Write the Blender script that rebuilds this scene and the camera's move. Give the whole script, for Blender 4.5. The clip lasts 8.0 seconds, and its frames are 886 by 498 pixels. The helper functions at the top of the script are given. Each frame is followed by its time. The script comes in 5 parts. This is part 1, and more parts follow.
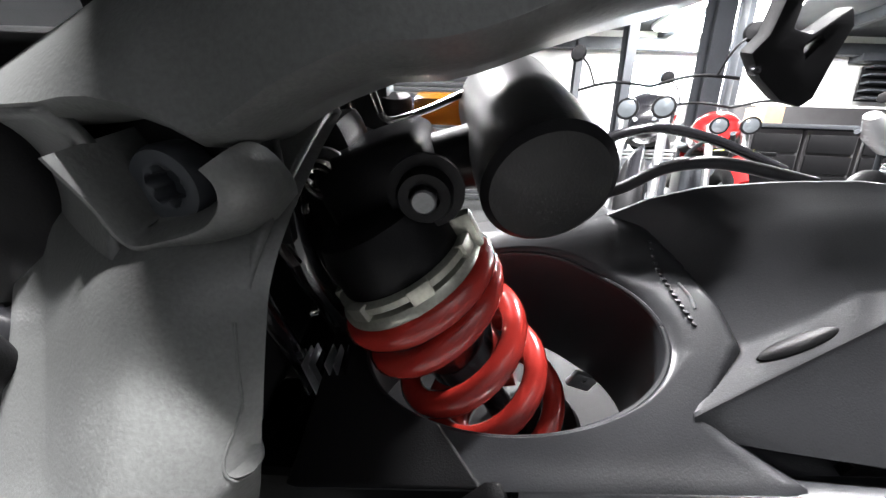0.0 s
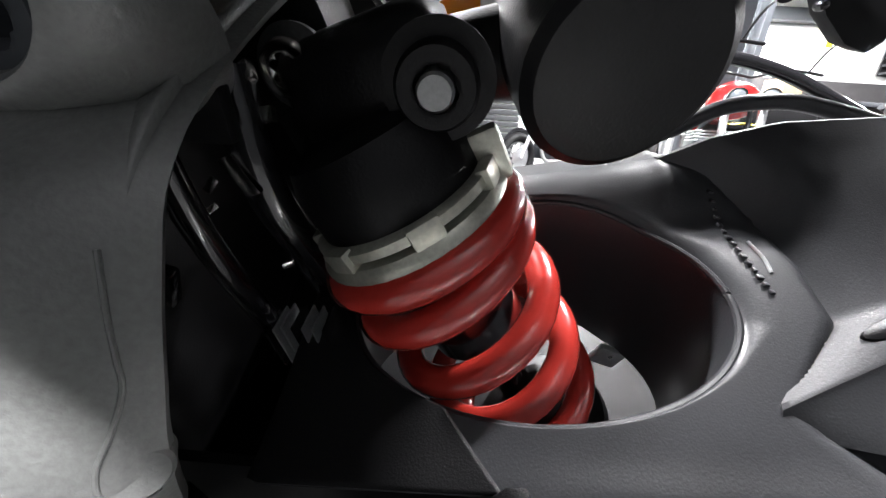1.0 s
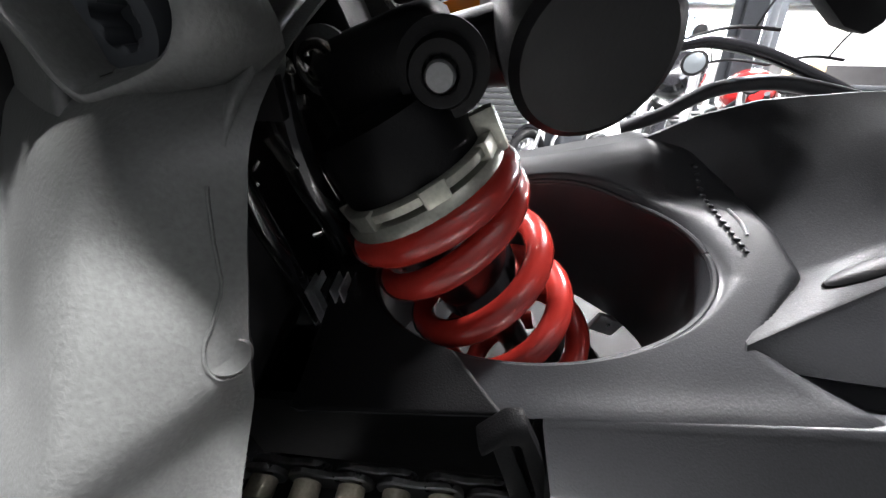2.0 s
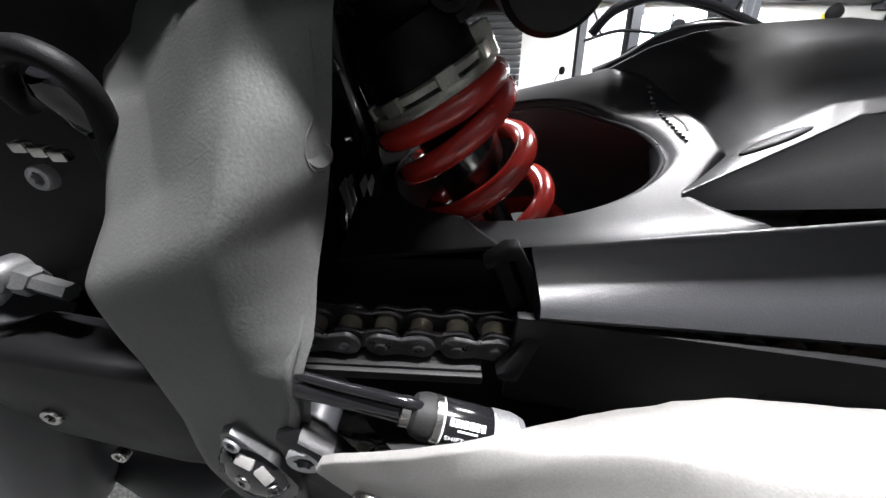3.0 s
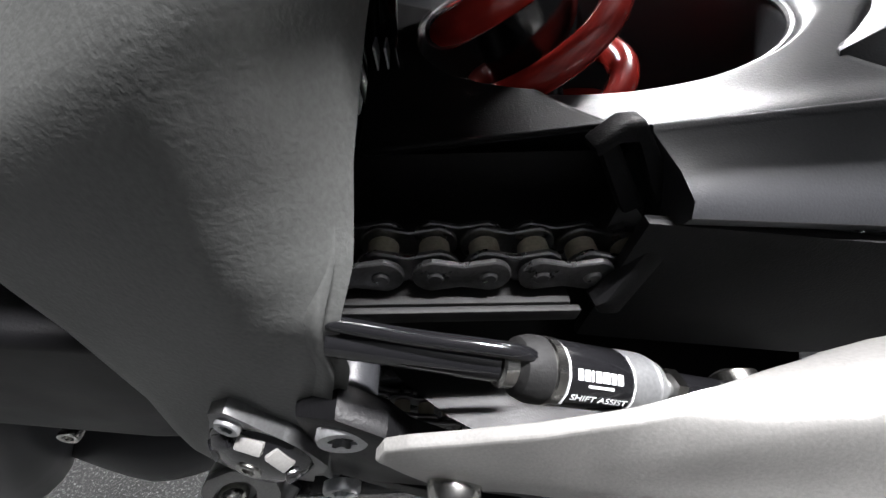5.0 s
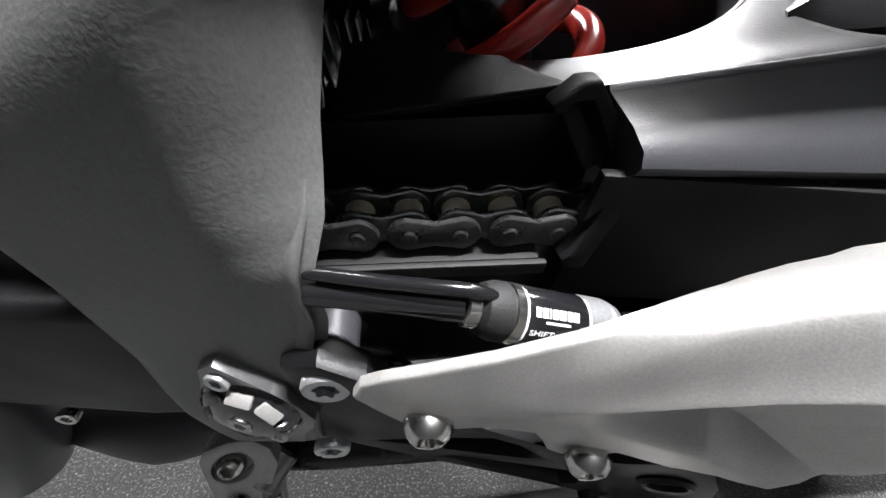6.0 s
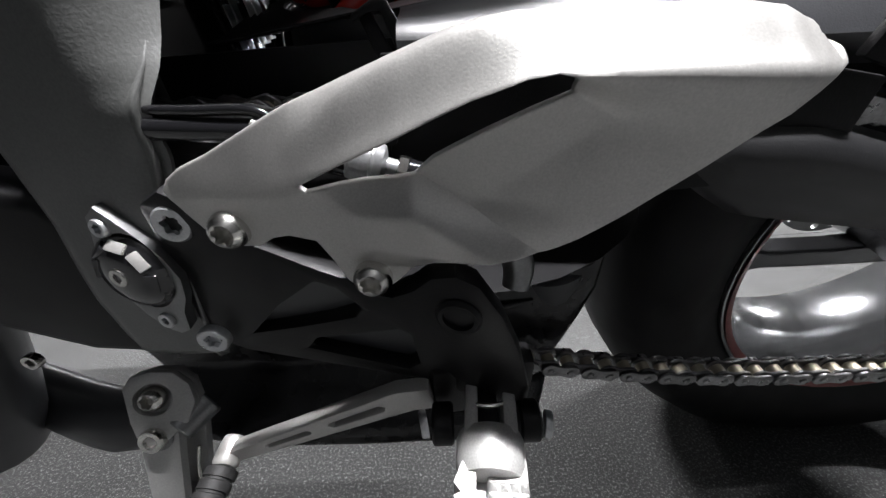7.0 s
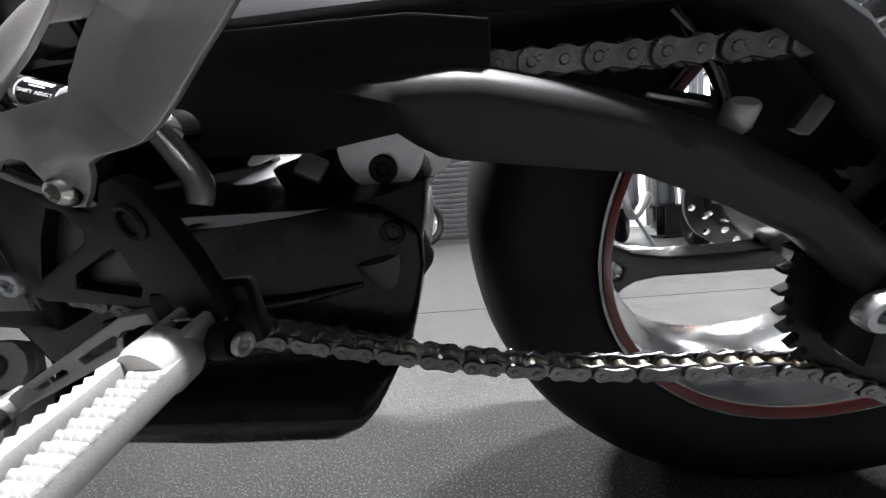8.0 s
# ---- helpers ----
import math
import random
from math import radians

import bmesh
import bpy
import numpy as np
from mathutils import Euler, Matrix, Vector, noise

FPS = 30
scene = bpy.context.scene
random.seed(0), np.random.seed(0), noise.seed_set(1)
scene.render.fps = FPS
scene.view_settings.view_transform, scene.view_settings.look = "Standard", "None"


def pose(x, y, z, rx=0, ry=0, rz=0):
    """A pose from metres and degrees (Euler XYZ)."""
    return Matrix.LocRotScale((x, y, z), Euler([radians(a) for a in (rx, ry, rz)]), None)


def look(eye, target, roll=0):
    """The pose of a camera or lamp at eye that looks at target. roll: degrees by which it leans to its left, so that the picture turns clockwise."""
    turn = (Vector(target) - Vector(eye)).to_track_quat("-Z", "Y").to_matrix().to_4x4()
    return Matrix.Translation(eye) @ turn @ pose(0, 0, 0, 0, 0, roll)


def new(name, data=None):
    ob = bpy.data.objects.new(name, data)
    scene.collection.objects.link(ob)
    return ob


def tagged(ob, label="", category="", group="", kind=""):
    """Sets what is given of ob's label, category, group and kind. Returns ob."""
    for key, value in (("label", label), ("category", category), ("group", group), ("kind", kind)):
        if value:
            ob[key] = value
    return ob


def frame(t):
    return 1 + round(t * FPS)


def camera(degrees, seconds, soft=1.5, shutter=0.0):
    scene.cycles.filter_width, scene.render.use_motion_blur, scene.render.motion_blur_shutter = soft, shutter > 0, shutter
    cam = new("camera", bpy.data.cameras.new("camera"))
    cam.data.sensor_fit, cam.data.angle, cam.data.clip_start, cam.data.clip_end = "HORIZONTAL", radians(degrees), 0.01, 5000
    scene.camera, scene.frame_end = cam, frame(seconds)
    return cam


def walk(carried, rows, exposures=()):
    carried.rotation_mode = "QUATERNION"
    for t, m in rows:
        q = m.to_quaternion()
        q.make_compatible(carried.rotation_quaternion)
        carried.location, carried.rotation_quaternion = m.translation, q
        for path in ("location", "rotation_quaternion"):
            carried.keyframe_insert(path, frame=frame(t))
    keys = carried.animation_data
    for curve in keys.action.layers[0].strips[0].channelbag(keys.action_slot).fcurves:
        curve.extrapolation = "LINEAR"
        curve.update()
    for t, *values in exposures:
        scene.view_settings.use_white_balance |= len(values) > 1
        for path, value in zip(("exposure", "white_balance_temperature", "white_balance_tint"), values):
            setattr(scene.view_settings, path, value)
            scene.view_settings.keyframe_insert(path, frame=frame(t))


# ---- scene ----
cam = camera(104.96, 8.0)
# the motorcycle stands on its side stand: its own axes are x to the rear, y to its right side, z up,
# with the origin on the drive chain's upper run, and the whole machine leans towards its left side
LEAN, CHAIN_HEIGHT = 20.0, 0.383
BIKE = pose(0, 0, CHAIN_HEIGHT, LEAN, 0, 0)
PATH = [
    (0, (0.02780, -0.02524, 0.16715), (0.01987, 0.14138, 0.05681), 1.48),
    (0.5, (0.02990, -0.01393, 0.15001), (0.02100, 0.14762, 0.03244), 1.94),
    (1, (0.02337, -0.00356, 0.13854), (0.01666, 0.15330, 0.01465), 3.20),
    (2.5, (0.02736, -0.04950, 0.13840), (0.01174, 0.10626, 0.01392), -0.23),
    (3, (0.02304, -0.08446, 0.12069), (0.01407, 0.07259, -0.00283), -0.09),
    (3.5, (0.02948, -0.10565, 0.10493), (0.02018, 0.05363, -0.01568), -2.22),
    (4, (0.00217, -0.07563, 0.10397), (0.01264, 0.06537, -0.03748), 2.79),
    (4.5, (-0.01399, -0.06523, 0.08411), (0.00162, 0.07533, -0.05730), 4.78),
    (5.8, (-0.00718, -0.05817, 0.07554), (0.00238, 0.06696, -0.08019), 1.28),
    (6, (-0.00611, -0.07197, 0.07719), (0.00994, 0.05933, -0.07281), 3.21),
    (6.5, (0.01155, -0.10079, 0.06460), (0.02650, 0.03711, -0.07949), 1.29),
    (7, (0.06637, -0.14368, 0.03994), (0.06696, 0.01590, -0.08062), -2.07),
    (7.5, (0.12429, -0.16425, 0.01380), (0.11258, 0.00957, -0.08443), -3.01),
    (8, (0.21008, -0.18911, -0.01585), (0.19462, -0.00756, -0.09829), -5.78),
]
EXPOSURES = [(0.0, 1.25), (1.0, 1.35), (2.5, 0.8), (3.0, 0.25), (3.5, 0.05), (4.5, 0.1), (6.0, 0.3), (6.5, 0.25), (7.0, 0.05), (8.0, 0.4)]
walk(cam, [(t, BIKE @ look(eye, target, roll)) for t, eye, target, roll in PATH], EXPOSURES)

# ---- world and lights ----
world = bpy.data.worlds.new("workshop_world")
scene.world = world
world.use_nodes = True
wn = world.node_tree.nodes
sky = wn.new("ShaderNodeTexSky")
sky.sky_type, sky.sun_disc, sky.sun_elevation, sky.sun_rotation = "NISHITA", False, radians(40), radians(60)
world.node_tree.links.new(sky.outputs[0], wn["Background"].inputs[0])
wn["Background"].inputs[1].default_value = 0.12


def area_lamp(name, place, aim, sx, sy, watts, tint=(1, 1, 1)):
    data = bpy.data.lights.new(name, "AREA")
    data.shape, data.size, data.size_y, data.energy, data.color = "RECTANGLE", sx, sy, watts, tint
    ob = new(name, data)
    ob.matrix_world = look(place, aim)
    return ob


# tube lights under the workshop ceiling, all but the last unseen and added: above and behind the camera, beyond the
# motorcycle, and at its rear
LAMPS = [(0.5, -0.46, 250), (1.25, 1.15, 92), (-0.9, 1.7, 140), (2.6, 3.8, 110), (-2.3, 3.6, 45), (5.6, 3.8, 150), (3.4, 5.23, 230)]
for lx, ly, watts in LAMPS:
    area_lamp("tube_light_glow", (lx, ly, 2.56), (lx, ly, 0), 0.6, 0.06, watts, (1.0, 0.985, 1.015))
area_lamp("window_daylight", (2.88, 5.85, 1.98), (2.6, 0, 1.2), 0.6, 0.6, 40, (0.85, 0.94, 1.0))


# ---- materials ----
def mat(name, base, rough=0.5, metal=0.0, grain=0.0, grain_size=600.0, bump=0.0, stain=0.0, stain_size=20.0, coat=0.0, dark=None, spread=0.12, rand=0.0, spec=0.5):
    """A procedural surface: base colour with fine grain, larger stains, roughness variation and bump; sizes are per metre."""
    m = bpy.data.materials.new(name)
    m.use_nodes = True
    nt = m.node_tree
    n, l = nt.nodes, nt.links
    bs = n["Principled BSDF"]
    bs.inputs["Metallic"].default_value = metal
    bs.inputs["Coat Weight"].default_value = coat
    bs.inputs["Specular IOR Level"].default_value = spec
    bs.inputs["Coat Roughness"].default_value = 0.12
    tc = n.new("ShaderNodeTexCoord")
    fine = n.new("ShaderNodeTexNoise")
    fine.inputs["Scale"].default_value, fine.inputs["Detail"].default_value = grain_size, 3
    big = n.new("ShaderNodeTexNoise")
    big.inputs["Scale"].default_value, big.inputs["Detail"].default_value = stain_size, 5
    l.new(tc.outputs["Object"], fine.inputs["Vector"])
    l.new(tc.outputs["Object"], big.inputs["Vector"])
    mix1 = n.new("ShaderNodeMix")
    mix1.data_type = "RGBA"
    low = dark or tuple(c * 0.45 for c in base)
    mix1.inputs[6].default_value = (*base, 1)
    mix1.inputs[7].default_value = (*low, 1)
    r1 = n.new("ShaderNodeMapRange")
    r1.inputs[1].default_value, r1.inputs[2].default_value = 0.45, 0.75
    r1.inputs[3].default_value, r1.inputs[4].default_value = 0.0, stain
    l.new(big.outputs[0], r1.inputs[0])
    l.new(r1.outputs[0], mix1.inputs[0])
    mix2 = n.new("ShaderNodeMix")
    mix2.data_type, mix2.blend_type = "RGBA", "OVERLAY"
    mix2.inputs[0].default_value = grain
    l.new(mix1.outputs[2], mix2.inputs[6])
    l.new(fine.outputs[0], mix2.inputs[7])
    last = mix2.outputs[2]
    if rand:
        info = n.new("ShaderNodeObjectInfo")
        hsv = n.new("ShaderNodeHueSaturation")
        rr = n.new("ShaderNodeMapRange")
        rr.inputs[3].default_value, rr.inputs[4].default_value = 1 - rand, 1 + rand
        l.new(info.outputs["Random"], rr.inputs[0])
        l.new(rr.outputs[0], hsv.inputs["Value"])
        l.new(last, hsv.inputs["Color"])
        last = hsv.outputs[0]
    l.new(last, bs.inputs["Base Color"])
    r2 = n.new("ShaderNodeMapRange")
    r2.inputs[3].default_value, r2.inputs[4].default_value = max(0.02, rough - spread), min(1, rough + spread)
    l.new(big.outputs[0], r2.inputs[0])
    l.new(r2.outputs[0], bs.inputs["Roughness"])
    if bump:
        bp = n.new("ShaderNodeBump")
        bp.inputs["Strength"].default_value, bp.inputs["Distance"].default_value = bump, 0.0004
        l.new(fine.outputs[0], bp.inputs["Height"])
        l.new(bp.outputs[0], bs.inputs["Normal"])
    return m


def glow(name, colour, power):
    m = bpy.data.materials.new(name)
    m.use_nodes = True
    bs = m.node_tree.nodes["Principled BSDF"]
    bs.inputs["Base Color"].default_value = (*colour, 1)
    bs.inputs["Emission Color"].default_value = (*colour, 1)
    bs.inputs["Emission Strength"].default_value = power
    return m


FRAME_GREY = mat("cast_frame_grey", (0.088, 0.0905, 0.087), 0.4, 0.1, 0.35, 900, 0.3, 0.25, 25, spread=0.08, spec=0.8)
BLASTED = mat("blasted_aluminium", (0.46, 0.46, 0.448), 0.46, 0.5, 0.3, 1500, 0.2, 0.25, 60)
ARM_GREY = mat("swingarm_grey", (0.03, 0.031, 0.034), 0.37, 0.0, 0.35, 1500, 0.2, 0.2, 30, spread=0.06, spec=0.6)
SILVER = mat("satin_aluminium", (0.45, 0.443, 0.427), 0.4, 0.6, 0.2, 1500, 0.12, 0.12, 40, spread=0.06)
ALLOY = mat("cast_alloy", (0.55, 0.56, 0.57), 0.32, 0.8, 0.3, 900, 0.2, 0.3, 60)
CHROME = mat("zinc_steel", (0.68, 0.67, 0.64), 0.2, 1.0, 0.2, 500, 0.05, 0.4, 120)
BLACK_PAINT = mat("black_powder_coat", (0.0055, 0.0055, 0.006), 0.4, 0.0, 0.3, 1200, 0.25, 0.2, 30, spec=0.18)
EXHAUST_BLACK = mat("exhaust_satin_black", (0.006, 0.006, 0.0065), 0.26, 0.0, 0.25, 900, 0.12, 0.25, 30, spec=0.35)
LIMB_BLACK = mat("limb_satin_black", (0.01, 0.0102, 0.011), 0.42, 0.0, 0.3, 1400, 0.25, 0.2, 30, spec=0.45)
BLACK_GLOSS = mat("black_gloss", (0.008, 0.008, 0.009), 0.12, 0.0, 0.1, 800, 0.0, 0.2, 30, coat=0.6)
BLACK_PLASTIC = mat("black_plastic", (0.0075, 0.0075, 0.008), 0.5, 0.0, 0.3, 1600, 0.4, 0.2, 20, spec=0.12)
RUBBER = mat("rubber", (0.014, 0.014, 0.014), 0.6, 0.0, 0.3, 900, 0.3, 0.3, 25, spec=0.25)
RED_SPRING = mat("red_spring_paint", (0.38, 0.028, 0.021), 0.22, 0.0, 0.1, 500, 0.05, 0.25, 40, coat=0.5, dark=(0.22, 0.015, 0.013))
COLLAR = mat("anodised_collar", (0.42, 0.42, 0.36), 0.34, 0.6, 0.3, 700, 0.15, 0.4, 60)
CHAIN_STEEL = mat("chain_steel", (0.22, 0.22, 0.223), 0.3, 0.9, 0.3, 900, 0.25, 0.55, 150, dark=(0.07, 0.067, 0.06), rand=0.25)
ROLLER = mat("chain_roller", (0.55, 0.5, 0.4), 0.42, 0.5, 0.3, 900, 0.2, 0.5, 120, rand=0.15)
TYRE = mat("tyre_rubber", (0.007, 0.007, 0.0075), 0.55, 0.0, 0.3, 1200, 0.3, 0.35, 30, spec=0.18)
DULL_ALLOY = mat("dull_cast_alloy", (0.2, 0.203, 0.205), 0.34, 0.8, 0.25, 900, 0.1, 0.3, 50)
STAND_SILVER = mat("stand_silver_paint", (0.4, 0.4, 0.39), 0.42, 0.5, 0.2, 900, 0.1, 0.3, 40)
RIM_PAINT = mat("rim_polished_alloy", (0.33, 0.338, 0.346), 0.17, 0.9, 0.15, 700, 0.05, 0.2, 30)
SPOKE_PAINT = mat("spoke_gloss_graphite", (0.06, 0.061, 0.064), 0.2, 0.5, 0.15, 700, 0.05, 0.2, 30, coat=0.4)
RED_STRIPE = mat("red_stripe", (0.16, 0.022, 0.02), 0.4, 0.0, 0.1, 500)
WHITE_INK = mat("white_ink", (0.75, 0.76, 0.77), 0.5)
FLOOR = mat("workshop_floor", (0.046, 0.047, 0.0465), 0.75, 0.0, 0.3, 1600, 0.0, 0.35, 9, dark=(0.03, 0.0305, 0.03), spec=0.2)


def flecked(m, scale, low, high):
    """Multiply a surface's colour with fine light and dark flecks."""
    nt = m.node_tree
    bs = nt.nodes["Principled BSDF"]
    src = bs.inputs["Base Color"].links[0].from_socket
    tc, no, rg, mx = (nt.nodes.new(k) for k in ("ShaderNodeTexCoord", "ShaderNodeTexNoise", "ShaderNodeMapRange", "ShaderNodeMix"))
    no.inputs["Scale"].default_value, no.inputs["Detail"].default_value = scale, 6
    no.inputs["Roughness"].default_value = 0.85
    rg.inputs[1].default_value, rg.inputs[2].default_value, rg.inputs[3].default_value, rg.inputs[4].default_value = 0.53, 0.62, low, high
    mx.data_type, mx.blend_type = "RGBA", "MULTIPLY"
    mx.inputs[0].default_value = 1.0
    nt.links.new(tc.outputs["Object"], no.inputs["Vector"])
    nt.links.new(no.outputs[0], rg.inputs[0])
    nt.links.new(src, mx.inputs[6])
    nt.links.new(rg.outputs[0], mx.inputs[7])
    nt.links.new(mx.outputs[2], bs.inputs["Base Color"])


flecked(FLOOR, 340, 0.75, 4.5)
WALL = mat("white_wall", (0.76, 0.77, 0.74), 0.7, 0.0, 0.15, 60, 0.2, 0.2, 2)
DARK_WALL = mat("dark_grey_wall", (0.02, 0.021, 0.022), 0.8, 0.0, 0.15, 60, 0.2, 0.3, 2, spec=0.2)
DADO = mat("dark_dado_paint", (0.035, 0.034, 0.035), 0.6, 0.0, 0.2, 60, 0.2, 0.3, 4)
STEEL_BEAM = mat("dark_steel_beam", (0.05, 0.055, 0.062), 0.5, 0.3, 0.2, 90, 0.2, 0.3, 5)
CEILING = mat("ceiling_board", (0.09, 0.093, 0.095), 0.8, 0.0, 0.2, 40, 0.2, 0.3, 3)
SHUTTER = mat("roller_shutter", (0.11, 0.115, 0.12), 0.45, 0.4, 0.2, 90, 0.2, 0.3, 6)
TUBE = glow("tube_light_face", (1.0, 1.0, 0.98), 26.0)
DAYLIGHT = glow("daylight_backdrop", (0.8, 0.92, 1.0), 9.0)
AMBER = mat("amber_fluid", (0.55, 0.2, 0.015), 0.15, 0.0, 0.05, 300)


# ---- mesh helpers ----
def part(name, bm, material, parent=None, label="", angle=38):
    me = bpy.data.meshes.new(name)
    bmesh.ops.recalc_face_normals(bm, faces=bm.faces)
    bm.to_mesh(me)
    bm.free()
    me.materials.append(material)
    me.polygons.foreach_set("use_smooth", [True] * len(me.polygons))
    me.set_sharp_from_angle(angle=radians(angle))
    ob = new(name, me)
    ob.parent = parent
    return tagged(ob, label)


def holder(name, parent=None, label="", category="", group="", kind="", m=None):
    ob = new(name)
    ob.parent = parent
    if m is not None:
        ob.matrix_basis = m
    return tagged(ob, label, category, group, kind)


def loft(rings, closed=True, cap=True):
    """A skin over rings of equal length."""
    bm = bmesh.new()
    vs = [[bm.verts.new(p) for p in ring] for ring in rings]
    n = len(vs[0])
    for a, b in zip(vs, vs[1:]):
        for i in range(n if closed else n - 1):
            j = (i + 1) % n
            bm.faces.new((a[i], a[j], b[j], b[i]))
    if cap and closed:
        bm.faces.new(vs[0][::-1])
        bm.faces.new(vs[-1])
    return bm


def smooth_path(pts, steps=6):
    """Catmull-Rom through the points."""
    pts = [Vector(p) for p in pts]
    out = []
    for i in range(len(pts) - 1):
        p0, p1, p2, p3 = pts[max(i - 1, 0)], pts[i], pts[i + 1], pts[min(i + 2, len(pts) - 1)]
        for k in range(steps):
            t = k / steps
            out.append(0.5 * ((2 * p1) + (p2 - p0) * t + (2 * p0 - 5 * p1 + 4 * p2 - p3) * t * t + (3 * p1 - p0 - 3 * p2 + p3) * t ** 3))
    out.append(pts[-1])
    return out


def tube(pts, r, n=14, steps=6, flat=1.0):
    """A round bar along a smooth path; r: one radius, or one for each given point."""
    path = smooth_path(pts, steps) if steps > 1 else [Vector(p) for p in pts]
    k = max(1, len(path) - 1)
    rings, side = [], None
    for i, p in enumerate(path):
        d = (path[min(i + 1, k)] - path[max(i - 1, 0)]).normalized()
        if side is None:
            side = d.orthogonal().normalized()
        side = (side - d * side.dot(d)).normalized()
        up = d.cross(side)
        if isinstance(r, (int, float)):
            rad = r
        else:
            f = i / k * (len(r) - 1)
            j = min(int(f), len(r) - 2)
            rad = r[j] + (r[j + 1] - r[j]) * (f - j)
        rings.append([p + side * (rad * math.cos(a)) + up * (rad * flat * math.sin(a)) for a in (2 * math.pi * q / n for q in range(n))])
    return loft(rings)


def lathe(profile, base, axis, n=32):
    """A turned body: profile rows of (radius, height along the axis from base)."""
    base, axis = Vector(base), Vector(axis).normalized()
    side = axis.orthogonal().normalized()
    up = axis.cross(side)
    rings = [[base + axis * h + (side * math.cos(a) + up * math.sin(a)) * max(r, 1e-5) for a in (2 * math.pi * q / n for q in range(n))] for r, h in profile]
    return loft(rings)


def join(*bms):
    out = bmesh.new()
    for b in bms:
        me = bpy.data.meshes.new("join")
        b.to_mesh(me)
        b.free()
        out.from_mesh(me)
        bpy.data.meshes.remove(me)
    return out


def prism(outline, depth, bevel=0.0, holes=(), put=None, segments=2):
    """A plate: an outline in x, z (with holes), depth along y from 0, edges rounded, then moved by put(x, d, z)."""
    bm = bmesh.new()
    for loop in (outline, *holes):
        vs = [bm.verts.new((p[0], 0, p[1])) for p in loop]
        for a, b in zip(vs, vs[1:] + vs[:1]):
            bm.edges.new((a, b))
    bmesh.ops.triangle_fill(bm, use_beauty=True, use_dissolve=False, edges=bm.edges[:])
    faces = bm.faces[:]
    rim = [e for e in bm.edges if e.is_boundary]
    made = bmesh.ops.extrude_face_region(bm, geom=faces)
    moved = [v for v in made["geom"] if isinstance(v, bmesh.types.BMVert)]
    bmesh.ops.translate(bm, verts=moved, vec=(0, depth, 0))
    bmesh.ops.recalc_face_normals(bm, faces=bm.faces)
    if bevel:
        edges = [e for e in bm.edges if len(e.link_faces) == 2 and e.calc_face_angle() > radians(50)]
        bmesh.ops.bevel(bm, geom=edges, offset=bevel, segments=segments, affect="EDGES", profile=0.6, clamp_overlap=True)
    if put:
        for v in bm.verts:
            v.co = put(*v.co)
    return bm


def box(size, centre, bevel=0.0, turn=None, segments=2):
    bm = bmesh.new()
    bmesh.ops.create_cube(bm, size=1)
    bmesh.ops.scale(bm, vec=size, verts=bm.verts)
    if bevel:
        bmesh.ops.bevel(bm, geom=bm.edges[:], offset=bevel, segments=segments, affect="EDGES", profile=0.6)
    m = Matrix.Translation(centre) @ (turn or Matrix())
    bmesh.ops.transform(bm, matrix=m, verts=bm.verts)
    return bm


def sheet(fn, nu, nv):
    """A grid skin: fn(u, v) for u, v from 0 to 1."""
    return loft([[fn(i / nu, j / nv) for i in range(nu + 1)] for j in range(nv + 1)], closed=False, cap=False)


def thicken(ob, depth, offset=-1.0):
    mod = ob.modifiers.new("thickness", "SOLIDIFY")
    mod.thickness, mod.offset = depth, offset
    return ob


def rounded(ob, width, segments=2):
    mod = ob.modifiers.new("round", "BEVEL")
    mod.width, mod.segments, mod.limit_method = width, segments, "ANGLE"
    mod.angle_limit = radians(40)
    return ob


def bolt(name, place, axis, r, h, parent, material=None, socket=6, label="", dome=False):
    """A screw with a socket in its head; axis points out of the head."""
    if dome:
        prof = [(r, 0), (r, h * 0.2), (r * 0.95, h * 0.5), (r * 0.8, h * 0.8), (r * 0.6, h)]
    else:
        prof = [(r, 0), (r, h * 0.75), (r * 0.9, h), (r * 0.62, h)]
    # the socket: a six-lobed pit
    prof += [(r * 0.54, h * 0.97), (r * 0.5, h * 0.9), (r * 0.46, h * 0.2), (0.0, h * 0.15)]
    base, axis = Vector(place), Vector(axis).normalized()
    side = axis.orthogonal().normalized()
    up = axis.cross(side)
    rings = []
    for k, (q, e) in enumerate(prof):
        lobe = 0.16 if k >= len(prof) - 3 else 0.0
        rings.append([base + axis * e + (side * math.cos(a) + up * math.sin(a)) * max(q * (1 + lobe * math.cos(6 * a)), 1e-5) for a in (2 * math.pi * j / 36 for j in range(36))])
    return part(name, loft(rings), material or CHROME, parent, label)


# ---- the workshop ----
X0, X1, Y0, Y1, TOP = -4.0, 8.5, -1.15, 6.0, 2.72
ground = part("floor", box((X1 - X0, Y1 - Y0, 0.2), ((X0 + X1) / 2, (Y0 + Y1) / 2, -0.1)), FLOOR)
tagged(ground, "grey speckled workshop floor with faint seams", "floor", kind="structure")
seam = part("floor_seam", box((3.2, 0.004, 0.002), (0.7, 1.02, 0.0005), turn=Matrix.Rotation(radians(5), 4, "Z")), DADO)
tagged(seam, "thin dark joint in the floor covering", "seam", kind="structure")


def wall(name, size, centre, label, paint=WALL):
    return tagged(part(name, box(size, centre), paint), label, "wall", kind="structure")


